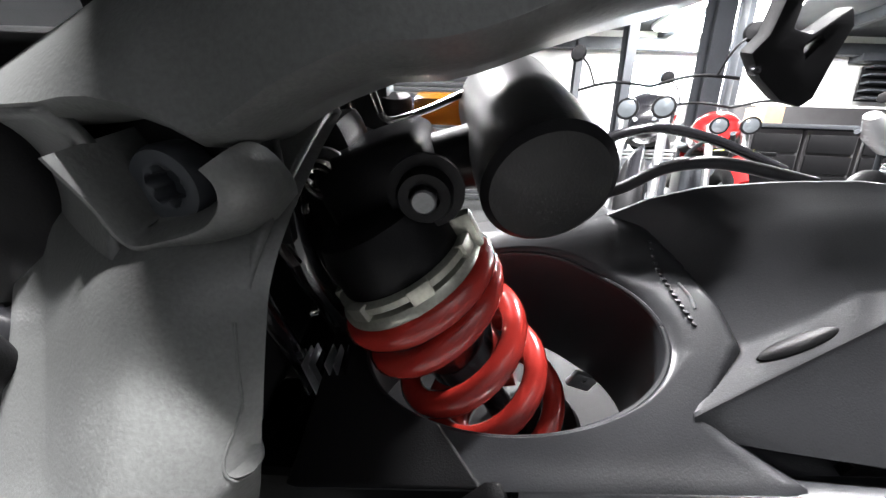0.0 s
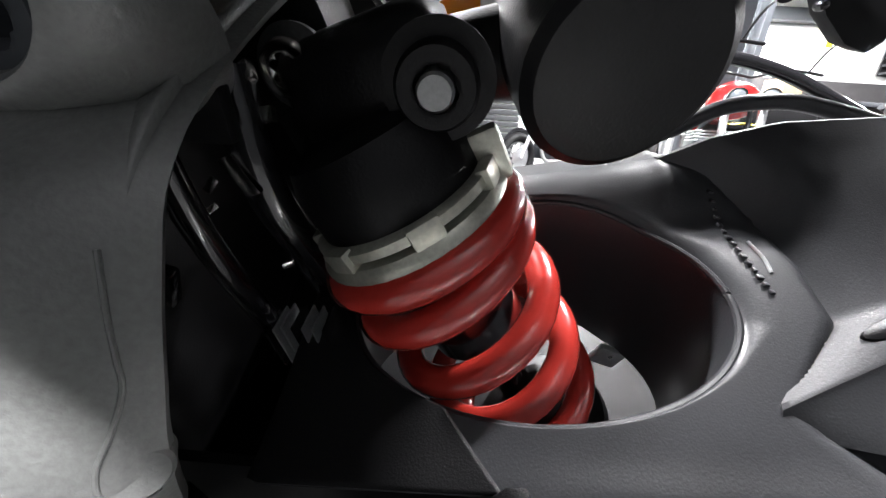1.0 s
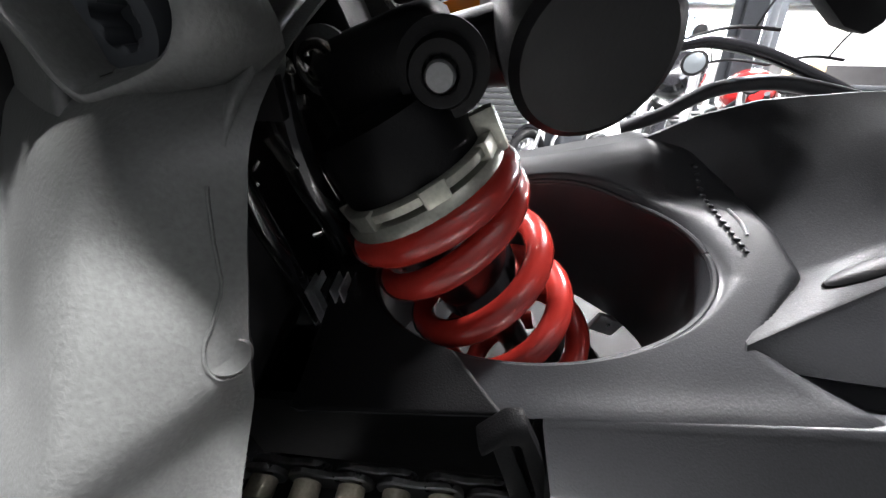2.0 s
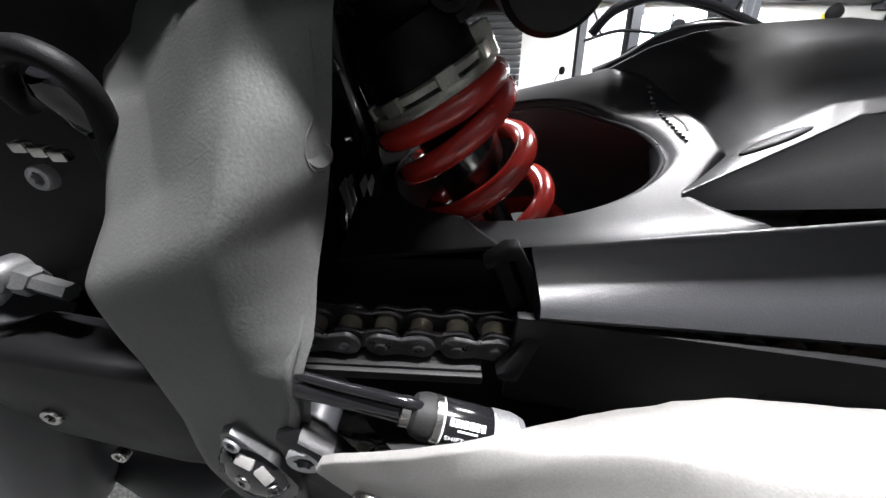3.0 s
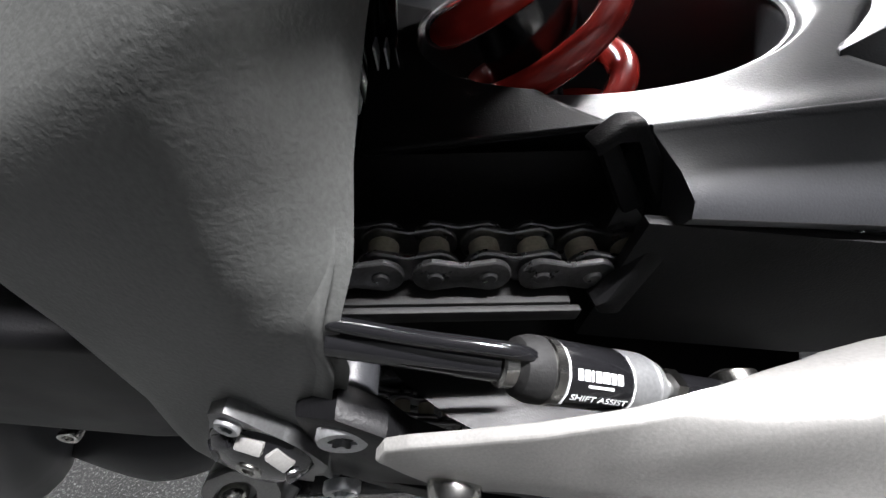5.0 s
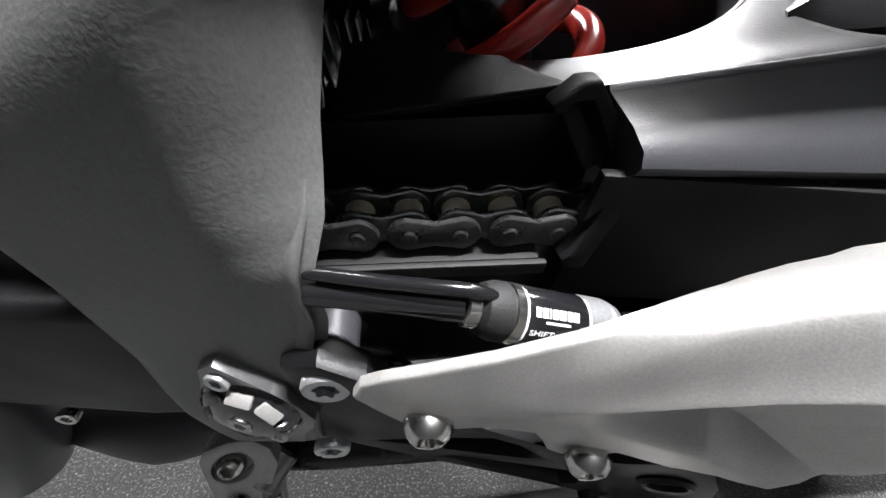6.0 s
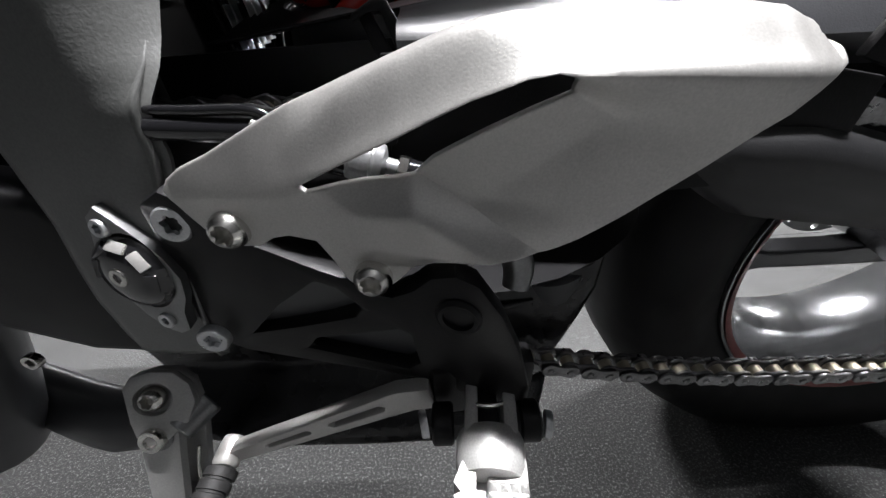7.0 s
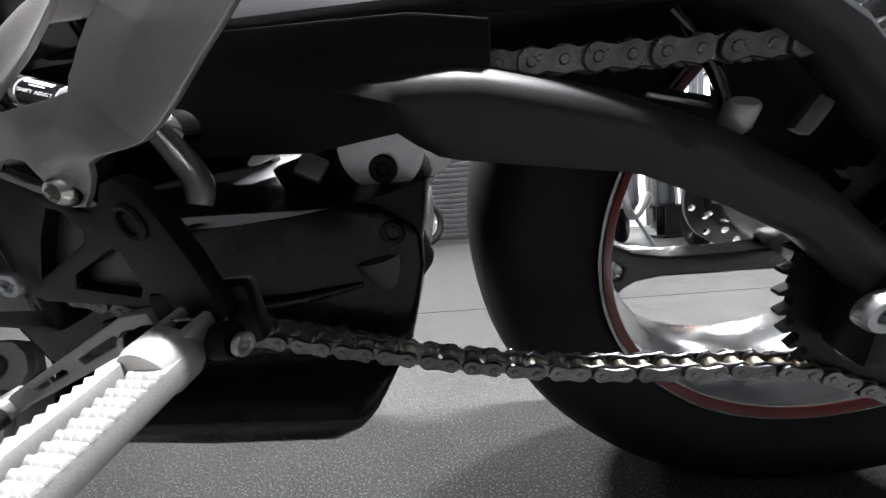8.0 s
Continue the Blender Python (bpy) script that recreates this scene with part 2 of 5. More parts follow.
# Unseen walls, kept dark and close so little light bounces back.
wall("wall_west", (0.15, Y1 - Y0, TOP), (X0 - 0.075, (Y0 + Y1) / 2, TOP / 2), "unseen dark grey wall added to keep bounced light low", DARK_WALL)
wall("wall_east", (0.15, Y1 - Y0, TOP), (X1 + 0.075, (Y0 + Y1) / 2, TOP / 2), "unseen dark grey wall added to keep bounced light low", DARK_WALL)
wall("wall_south", (X1 - X0 + 0.3, 0.15, TOP), ((X0 + X1) / 2, Y0 - 0.075, TOP / 2), "unseen dark grey wall added to keep bounced light low", DARK_WALL)
# the far wall, with an opening for the bright window
WX0, WX1, WZ0, WZ1 = 2.55, 3.2, 1.62, 2.34
far = [(X0, WX0, 0, TOP), (WX1, X1, 0, TOP), (WX0, WX1, 0, WZ0), (WX0, WX1, WZ1, TOP)]
bms = [box((b - a, 0.15, d - c), ((a + b) / 2, Y1 + 0.075, (c + d) / 2)) for a, b, c, d in far]
tagged(part("wall_north", join(*bms), WALL), "white painted far wall with a bright window", "wall", kind="structure")
tagged(part("wall_dado", box((X1 - 3.3, 0.02, 1.7), ((X1 + 3.3) / 2, Y1 - 0.011, 0.852)), DADO), "dark painted lower part of the far wall", "wall", kind="structure")
window = holder("window_1", None, "bright frosted window in a dark steel frame", "window", kind="structure")
fr = [((WX1 - WX0, 0.09, 0.06), ((WX0 + WX1) / 2, Y1 + 0.02, z)) for z in (WZ0 + 0.03, WZ1 - 0.03)]
fr += [((0.06, 0.09, WZ1 - WZ0 - 0.12), (x, Y1 + 0.02, (WZ0 + WZ1) / 2)) for x in (WX0 + 0.03, WX1 - 0.03)]
for size, c in fr:
    part("window_frame", box(size, c, 0.006), STEEL_BEAM, window)
tagged(part("backdrop", box((1.6, 0.02, 1.6), ((WX0 + WX1) / 2, Y1 + 0.4, (WZ0 + WZ1) / 2)), DAYLIGHT), "bright overcast daylight outside the window", "sky", kind="structure")
# roller shutter on the far wall
shutter = [box((3.2, 0.03, 0.075), (-0.7, Y1 - 0.03, 0.05 + 0.09 * i), 0.012, Matrix.Rotation(radians(14), 4, "X")) for i in range(28)]
tagged(part("shutter", join(*shutter), SHUTTER), "dark grey slatted roller shutter door, closed", "shutter", kind="structure")
# ceiling with its beams
ceil = [box((X1 - X0, Y1 - Y0, 0.1), ((X0 + X1) / 2, (Y0 + Y1) / 2, TOP + 0.05))]
tagged(part("ceiling", join(*ceil), CEILING), "grey boarded workshop ceiling", "ceiling", kind="structure")
for i in range(6):
    tagged(part("ceiling_beam", box((0.1, Y1 - Y0 - 0.1, 0.14), (-3.6 + 2.2 * i, (Y0 + Y1) / 2, TOP - 0.075), 0.008), STEEL_BEAM), "dark steel ceiling beam", "beam", "ceiling beams", "structure")
tagged(part("ceiling_beam", box((X1 - X0 - 0.1, 0.12, 0.16), ((X0 + X1) / 2, 5.88, TOP - 0.23), 0.008), STEEL_BEAM), "dark steel cross beam under the ceiling", "beam", "ceiling beams", "structure")


def i_column(x, y, w=0.2):
    """A steel column of H section on a base plate."""
    bms = [box((w, 0.014, TOP), (x, y - 0.08, TOP / 2)), box((w, 0.014, TOP), (x, y + 0.08, TOP / 2)), box((0.012, 0.146, TOP), (x, y, TOP / 2)), box((w + 0.1, 0.28, 0.02), (x, y, 0.011))]
    ob = part("steel_column", join(*bms), STEEL_BEAM)
    return tagged(ob, "dark painted steel column standing on the floor", "column", "steel columns", "structure")


i_column(2.22, 3.4, 0.16)
i_column(1.9, 4.4, 0.11)
i_column(1.66, 5.5, 0.09)
i_column(3.13, 4.4, 0.07)


def tube_light(x, y, size=0.62, tubes=4):
    ob = holder("ceiling_light", None, "white tube light fitting under the ceiling, switched on, in a mostly added set", "light", "ceiling lights", m=pose(x, y, TOP))
    part("housing", box((size + 0.08, 0.08 * tubes + 0.06, 0.07), (0, 0, -0.04), 0.01), WALL, ob)
    for k in range(tubes):
        dy = 0.08 * (k - (tubes - 1) / 2)
        part("tube", tube([(-size / 2, dy, -0.1), (size / 2, dy, -0.1)], 0.019, 12, 1), TUBE, ob)
    return ob


# Fittings for the added lamps; only the last, larger one is seen.
for lx, ly, watts in LAMPS[:-1]:
    tube_light(lx, ly)
tube_light(*LAMPS[-1][:2], 1.25, 12)

# ---- the motorcycle ----
bike = holder("motorcycle", None, "dark grey naked motorcycle leaning on its side stand", "motorcycle", m=BIKE)
PITCH = 0.015875


# frame: the cast plate round the swingarm pivot
def plate_y(x, z):
    crest = 0.034 + (x + 0.1145) * 0.47
    d = z - crest
    s = math.sqrt(d * d + 0.006 ** 2)
    # left of a diagonal crease the face turns forwards
    g = 0.0032 - 0.57 * z - x
    turn = min(0.0075, 0.2 * (g + math.sqrt(g * g + 0.006 ** 2)) / 2) * max(0.0, min(1.0, d / 0.015))
    deep = (s - d) / 2
    return -0.0086 - 0.097 * (x + 0.1145) + 0.85 * (d + s) / 2 - 0.13 * min(deep, 0.115) + turn


def between(z, rows):
    zs, xs = zip(*rows)
    return float(np.interp(z, zs, xs))


LEFT = [(-0.13, -0.108), (-0.1, -0.111), (-0.06, -0.11), (-0.035, -0.107), (0.0, -0.11), (0.014, -0.1135), (0.034, -0.117), (0.053, -0.115), (0.0785, -0.118), (0.093, -0.124), (0.13, -0.136), (0.15, -0.14)]
RIGHT = [(-0.115, -0.05), (-0.06, -0.04), (-0.03, -0.035), (-0.004, -0.029), (0.004, -0.0305), (0.012, -0.0295), (0.022, -0.026), (0.04, -0.025), (0.06, -0.0215), (0.075, -0.0172), (0.09, -0.015), (0.1, -0.0145), (0.118, -0.0142), (0.14, -0.0145)]


def plate_skin(x, z):
    """The plate's face with its rolled edges."""
    a, b = between(z, LEFT), between(z, RIGHT)
    t = max(0.0, 1 - (b - x) / 0.026)
    e = max(0.0, 1 - (x - a) / 0.016)
    amp = between(z, [(-0.02, 0.002), (0.012, 0.004), (0.03, 0.018), (0.06, 0.034), (0.08, 0.032), (0.1, 0.026), (0.12, 0.022)])
    return plate_y(x, z) + amp * t ** 1.4 + 0.01 * e ** 2 + 60 * max(0.0, z - 0.112) ** 2


def plate(u, v):
    z = -0.112 + v * 0.252
    a, b = between(z, LEFT), between(z, RIGHT)
    k = max(0.0, (u - 0.85) / 0.15)
    w = max(0.0, (0.12 - u) / 0.12)
    x = a + (b - a) * min(1.0, max(0.0, (u - 0.12) / 0.73))
    return (x - 0.03 * k + 0.003 * w, plate_skin(x, z) + 0.016 * k + 0.04 * w, z)


frame_plate = part("frame_plate", sheet(plate, 64, 90), FRAME_GREY, bike, "cast grey frame plate with a satin grainy finish")
thicken(frame_plate, 0.004, -1.0)
part("cast_boss", lathe([(0.0048, -0.004), (0.0045, 0.0), (0.0039, 0.0006), (0.003, 0.0005), (0, 0.0002)], (-0.02, plate_skin(-0.02, 0.0798) + 0.0004, 0.0798), (0.67, -0.68, 0.3), 32), FRAME_GREY, bike, "low round cast boss")
part("cast_seam", tube([(x, plate_skin(x, z), z) for x, z in ((-0.0208, 0.1105), (-0.0199, 0.103), (-0.0193, 0.098), (-0.0191, 0.0938), (-0.0205, 0.0888), (-0.0221, 0.0848), (-0.0225, 0.08), (-0.0214, 0.0756), (-0.0195, 0.0737))], 0.0004, 8), FRAME_GREY, bike)


# upper frame spar above the bolt recess
def spar(u, v):
    x = -0.16 + 0.26 * u
    low = between(x, [(-0.16, 0.137), (-0.07, 0.1415), (-0.0543, 0.1432), (-0.0476, 0.1445), (-0.0402, 0.145), (-0.0349, 0.144), (-0.0298, 0.1421), (-0.0259, 0.14), (-0.0225, 0.1377), (-0.0185, 0.1405), (-0.0038, 0.1492), (0.0109, 0.1548), (0.0247, 0.1555), (0.034, 0.158), (0.045, 0.162), (0.059, 0.1661), (0.0723, 0.169), (0.1, 0.178)])
    k = v
    z = low + 0.085 * k
    y = 0.0365 + 0.4 * max(0.0, z - low - 0.008) + (0.018 if x > 0.02 else 0) * max(0, (x - 0.02) / 0.08)
    if k < 0.12:
        y += 0.03 * (1 - k / 0.12) ** 2
    # above a rounded ridge the forward end falls away to the far side
    q = (z - 0.1514 - 0.52 * (x + 0.0592)) * 0.887
    y += 0.55 * (q + math.sqrt(q * q + 0.005 ** 2)) + 30 * max(0.0, q - 0.004) ** 2
    return (x, y, z)


thicken(part("frame_spar", sheet(spar, 44, 26), FRAME_GREY, bike, "broad grey frame spar under the seat"), 0.004, -1.0)


def hollow(u, v):
    """The hollow between the spar's lower edge and the plate's top, ahead of the bolt recess."""
    x = -0.16 + 0.106 * u
    p, q = Vector((x, plate_skin(x, 0.112) + 0.003, 0.112)), Vector(spar(u * 0.106 / 0.26, 0.1))
    m = (p + q) / 2 + Vector((0, 0.016, 0.004))
    return p * (1 - v) ** 2 + m * (2 * v * (1 - v)) + q * v * v


thicken(part("spar_root", sheet(hollow, 30, 14), FRAME_GREY, bike), 0.003, -1.0)
# Black plate stands in for the shade deep in the bolt recess.
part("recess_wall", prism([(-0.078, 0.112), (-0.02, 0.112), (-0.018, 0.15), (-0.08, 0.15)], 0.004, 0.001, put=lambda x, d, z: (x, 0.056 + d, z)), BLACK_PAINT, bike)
LIP = [(-0.0552, 0.1435), (-0.0538, 0.1402), (-0.0518, 0.1355), (-0.0502, 0.131), (-0.0496, 0.1273), (-0.0485, 0.1244), (-0.0459, 0.1231), (-0.0366, 0.1256), (-0.0291, 0.1284), (-0.0249, 0.1316), (-0.0226, 0.1351), (-0.0222, 0.139), (-0.024, 0.142)]
lip_path = smooth_path([(a, c, 0) for a, c in LIP], 4)
lip_rows = []
for k, p in enumerate(lip_path):
    a, b = lip_path[max(k - 1, 0)], lip_path[min(k + 1, len(lip_path) - 1)]
    n = Vector((b.y - a.y, a.x - b.x)).normalized() * -1
    n = n if n.dot(Vector((p.x + 0.038, p.y - 0.137))) > 0 else -n
    w = 1.0 - 0.6 * max(0.0, k / len(lip_path) - 0.6) / 0.4
    deep = 1.0 - 0.7 * max(0.0, k / len(lip_path) - 0.62) / 0.38
    lip_rows.append([(p.x + n.x * q * w, 0.0362 + (y - 0.0362) * deep, p.y + n.y * q * w) for q, y in ((-0.003, 0.058), (-0.0012, 0.042), (-0.0003, 0.0372), (0.0004, 0.0362), (0.0014, 0.0362), (0.0045, 0.0384), (0.009, 0.0445), (0.012, 0.052), (0.0125, 0.066))])
part("bolt_boss", loft(lip_rows, False, False), FRAME_GREY, bike, "rounded boss round the frame bolt recess")
bolt("frame_bolt", (-0.0415, 0.054, 0.1325), (-0.1, -1, 0.1), 0.0098, 0.008, bike, STEEL_BEAM, 6, "dark frame bolt with a star socket")

# unseen block in the place of seat and tail, added high above to shade the middle of the swingarm
seat_rows = []
for x, w, z, h in ((-0.25, 0.024, 0.5, 0.05), (-0.1, 0.024, 0.5, 0.05), (0.05, 0.024, 0.5, 0.05), (0.2, 0.026, 0.51, 0.05), (0.35, 0.03, 0.53, 0.05), (0.5, 0.03, 0.56, 0.04), (0.6, 0.03, 0.59, 0.03)):
    seat_rows.append([(x, 0.14 + w * math.copysign(abs(math.sin(a)) ** 0.6, math.sin(a)), z + h * math.copysign(abs(math.cos(a)) ** 0.7, math.cos(a))) for a in (2 * math.pi * q / 28 for q in range(28))])
part("seat", loft(seat_rows), RUBBER, bike, "unseen black block in the seat's place that shades the swingarm")

# Unseen block added to keep lamp light off the shock and swingarm.
airbox = []
for x, z0 in ((-0.24, 0.2), (-0.2, 0.186), (-0.1, 0.184), (-0.02, 0.19), (0.04, 0.2), (0.065, 0.215), (0.07, 0.24)):
    airbox.append([(x, 0.152 + 0.07 * math.copysign(abs(math.sin(a)) ** 0.5, math.sin(a)), z0 + 0.1 + 0.1 * math.copysign(abs(math.cos(a)) ** 0.6, math.cos(a))) for a in (2 * math.pi * q / 32 for q in range(32))])
part("airbox", loft(airbox), BLACK_PLASTIC, bike, "unseen black block between the frame spars that shades the shock")

# Unseen panel added out of view; its edge shapes the frame plate's shadow.
panel_rows = []
for x, y0 in ((-0.32, 0.112), (-0.28, 0.105), (-0.12, 0.1), (-0.06, 0.087), (-0.04, 0.064), (-0.026, 0.046), (-0.018, 0.0375), (-0.004, 0.0328), (0.006, 0.0326), (0.02, 0.0332), (0.06, 0.034), (0.1, 0.0345), (0.3, 0.034), (0.36, 0.05)):
    panel_rows.append([(x, 0.122 + (0.122 - y0) * math.copysign(abs(math.sin(a)) ** 0.35, math.sin(a)), 0.2365 + 0.0095 * math.copysign(abs(math.cos(a)) ** 0.7, math.cos(a))) for a in (2 * math.pi * q / 32 for q in range(32))])
part("tank_skirt", loft(panel_rows), BLACK_PLASTIC, bike, "unseen black panel that casts the shadow edge on the frame plate")

# Unseen rails added to carry the seat block.
for y in (0.126, 0.154):
    part("subframe_rail", tube([(-0.1, 0.07, 0.2), (-0.06, y, 0.34), (0.0, y, 0.46)], 0.011, 12), STEEL_BEAM, bike)
    part("subframe_rail", tube([(0.06, 0.07, 0.235), (0.14, y, 0.36), (0.25, y, 0.47)], 0.011, 12), STEEL_BEAM, bike)

# swingarm: top skin with the oval hole for the spring
HX, HY, HA, HB = 0.0548, 0.0905, 0.0675, 0.0455


def sky_z(x):
    return between(x, [(-0.03, 0.045), (0.03, 0.06), (0.062, 0.067), (0.109, 0.078), (0.13, 0.0905), (0.154, 0.0985), (0.19, 0.103), (0.23, 0.1055), (0.3, 0.1), (0.36, 0.09)])


def top_z(x, y):
    base = 0.0345 + 0.145 * (x - 0.055) + 0.2 * (y - 0.0275)
    z = base + 0.0015 * math.exp(-((y - 0.0265) / 0.008) ** 2)
    # the far margin climbs to a ridge
    k = max(0.0, min(1.0, (y - 0.118) / 0.032))
    z += (min(sky_z(x), 0.0795) - base) * k * k * (3 - 2 * k)
    # sunk where the blade lies over it
    front = between(y, [(0.03, 0.135), (0.045, 0.12), (0.05, 0.117), (0.056, 0.122), (0.078, 0.143), (0.1, 0.1445), (0.123, 0.14), (0.15, 0.118), (0.17, 0.116)])
    f = max(0.0, min(1.0, (x - front - 0.003) / 0.014))
    z -= 0.02 * f * f * (3 - 2 * f) * (1.0 if y > 0.055 else 0.4)
    return z - 0.25 * max(0.0, y - 0.152)


def yoke(u, v):
    """Rings from the hole's edge out to the skin's border."""
    a = 2 * math.pi * u
    c, s = math.cos(a), math.sin(a)
    hx, hy = HX + HA * c * (1 - 0.06 * s), HY + HB * s
    # border: a rounded box
    q = max(abs(c) / (0.25 if c > 0 else 0.085), abs(s) / (0.085 if s > 0 else 0.0635))
    bx, by = HX + c / q, HY + s / q
    k = v ** 1.3
    x, y = hx + (bx - hx) * k, hy + (by - hy) * k
    z = top_z(x, y)
    if v < 0.1:
        z -= 0.003 * (1 - v / 0.1) ** 2
    return (x, y, z)


swingarm = holder("swingarm", bike, "dark grey cast aluminium swingarm with an oval hole for the spring")
rings = [[yoke(i / 220, j / 64) for i in range(220)] for j in range(65)]
wall_rings = [[(p[0] + (p[0] - HX) * k * 0.05, p[1], p[2] - d) for p in rings[0]] for d, k in ((0.07, 1), (0.04, 0.6), (0.012, 0.15), (0.003, 0.0))]
part("yoke", loft(wall_rings + rings, True, False), ARM_GREY, swingarm, angle=60)


def front_cover(u, v):
    """A black cover over the front of the skin, from the hole's edge outwards, added for the dark of shade and slider
    rubber there.
    """
    a = radians(158 + (86 + 14 * v) * u)
    x, y, z = yoke(a / (2 * math.pi), 0.045 + 0.955 * v)
    return (x, y, z + 0.0016)


thicken(part("front_cover", sheet(front_cover, 60, 24), BLACK_PLASTIC, swingarm, "black cover that darkens the swingarm's shaded front beside the slider rubber"), 0.001, -1.0)
# Black disc added across the open well stands in for its darkness.
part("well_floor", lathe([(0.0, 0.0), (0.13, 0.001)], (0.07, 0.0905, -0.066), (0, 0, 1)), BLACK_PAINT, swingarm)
part("hole_rim", tube([Vector(p) + Vector((0, 0, 0.0006)) for p in rings[0]] + [rings[0][0]], 0.0013, 8, 1), ARM_GREY, swingarm)


# raised blade behind the hole: lanes from its front edge to the rear, from the far skyline over the ledge to the lower edge
BLADE_FRONT = [(0.113, 0.168, 0.066), (0.111, 0.1515, 0.0795), (0.1115, 0.1495, 0.0798), (0.1285, 0.14, 0.074), (0.1385, 0.128, 0.0655), (0.1432, 0.113, 0.0595), (0.1452, 0.097, 0.0558), (0.1462, 0.0825, 0.0532), (0.146, 0.0785, 0.053), (0.1185, 0.052, 0.0494), (0.1178, 0.0502, 0.0491), (0.1178, 0.0492, 0.0482), (0.1179, 0.0475, 0.0462), (0.1181, 0.0462, 0.0443), (0.1205, 0.048, 0.0405), (0.128, 0.054, 0.034)]


def blade_section(x):
    """Points from beyond the skyline down to under the lower edge, at x."""
    sz = sky_z(x)
    yr, zr = 0.0504 + 0.381 * (x - 0.118), 0.0493 + 0.3 * (x - 0.118)
    if x > 0.2:
        yr, zr = 0.0816 + 0.2 * (x - 0.2), 0.0739 + 0.08 * (x - 0.2)
    if x > 0.26:
        zr -= 0.45 * (x - 0.26)
    yl, zl = 0.0454 - 0.205 * (x - 0.118), 0.0435 + 0.18 * (x - 0.118)
    if x > 0.24:
        yl, zl = 0.0204, 0.0655 - 0.4 * (x - 0.24)
    yf, zf = yr + 0.016, zr + 0.0015
    bulge = 0.008 * max(0.0, min(1.0, (x - 0.16) / 0.035))
    out = [(0.168, sz - 0.018), (0.1515, sz - 0.0003), (0.1495, sz)]
    for g in (0.86, 0.68, 0.46, 0.22):
        out.append((yf + (0.1495 - yf) * g, zf + (sz - zf) * (0.35 * g + 0.65 * g ** 2.0) + bulge * math.sin(math.pi * g) ** 1.5))
    out += [(yf, zf), (yf - 0.003, zf - 0.0006), (yr + 0.0012, zr + 0.0002), (yr, zr), (yr - 0.0012, zr - 0.0009)]
    out += [(yr * 0.55 + yl * 0.45, zr * 0.5 + zl * 0.5 + 0.0015), (yl, zl), (yl + 0.0025, zl - 0.0035), (yl + 0.008, zl - 0.012)]
    return [(x, y, z) for y, z in out]


blade_rows = []
for k in range(61):
    w = (k / 60) ** 1.25
    row = []
    for lane, p in enumerate(BLADE_FRONT):
        x = p[0] + (0.31 - p[0]) * w
        q = blade_section(x)[lane]
        e = max(0.0, 1 - (x - p[0]) / 0.03) ** 2
        row.append((x, q[1] + (p[1] - blade_section(p[0])[lane][1]) * e, q[2] + (p[2] - blade_section(p[0])[lane][2]) * e))
    blade_rows.append(row)
blade_front = [(p[0] + 0.004, p[1], p[2] - 0.02) for p in BLADE_FRONT]
part("blade", loft([blade_front] + blade_rows, False, False), ARM_GREY, swingarm, "dark grey swingarm blade with a sharp pointed ledge", angle=28)
# A black patch on the ledge stands in for the slot's dark hollow.
part("blade_slot", lathe([(0.0, 0.0002), (0.9, 0.0004), (1.0, 0.0), (1.0, -0.002)], (0, 0, 0), (0, 0, 1), 20), BLACK_PAINT, swingarm, "black patch for the dark hollow of a drain slot")
slot_ob = bpy.data.objects["blade_slot"]
for v in slot_ob.data.vertices:
    a, b, h = v.co
    x = 0.1655 + 0.0165 * a
    p, q = blade_section(x)[8], blade_section(x)[9]
    f = 0.5 + 0.3 * b - 0.12 * a
    v.co = (x, q[1] + (p[1] - q[1]) * f, q[2] + (p[2] - q[2]) * f + h + 0.0002)


# outer beam: sloping face, lower edge and underside, running back over the chain and down to the axle
def beam_section(x):
    """Centre line and half height of the outer beam at x."""
    t = np.interp(x, [0.05, 0.1, 0.2, 0.28, 0.33, 0.38, 0.43, 0.5], [0.035, 0.0425, 0.057, 0.055, 0.035, 0.0, -0.045, -0.11])
    e = np.interp(x, [0.05, 0.1, 0.2, 0.28, 0.33, 0.38, 0.43, 0.5], [0.0268, 0.0255, 0.0245, 0.026, 0.026, -0.004, -0.05, -0.125])
    ty = np.interp(x, [0.05, 0.2, 0.3, 0.5], [0.0265, 0.024, 0.01, 0.0])
    ey = np.interp(x, [0.05, 0.1, 0.2, 0.3, 0.5], [-0.0025, -0.0035, -0.008, -0.014, -0.018])
    return t, e, ty, ey


def beam_ring(x):
    t, e, ty, ey = beam_section(x)
    return [(x, ty + 0.012, t - 0.008), (x, ty + 0.0022, t - 0.0002), (x, ty, t), (x, ty - 0.0012, t - 0.0012), (x, (ty + ey) / 2 - 0.0035, (t + e) / 2 + 0.0015), (x, ey + 0.0022, e + 0.0035), (x, ey, e), (x, ey + 0.001, e - 0.0028), (x, ey + 0.012, e - 0.012), (x, ey + 0.03, e - 0.012), (x, ty + 0.02, e)]


xs = [0.053, 0.056, 0.06] + [0.07 + 0.0135 * i for i in range(32)]
part("outer_beam", loft([beam_ring(x) for x in xs]), ARM_GREY, swingarm, angle=50)


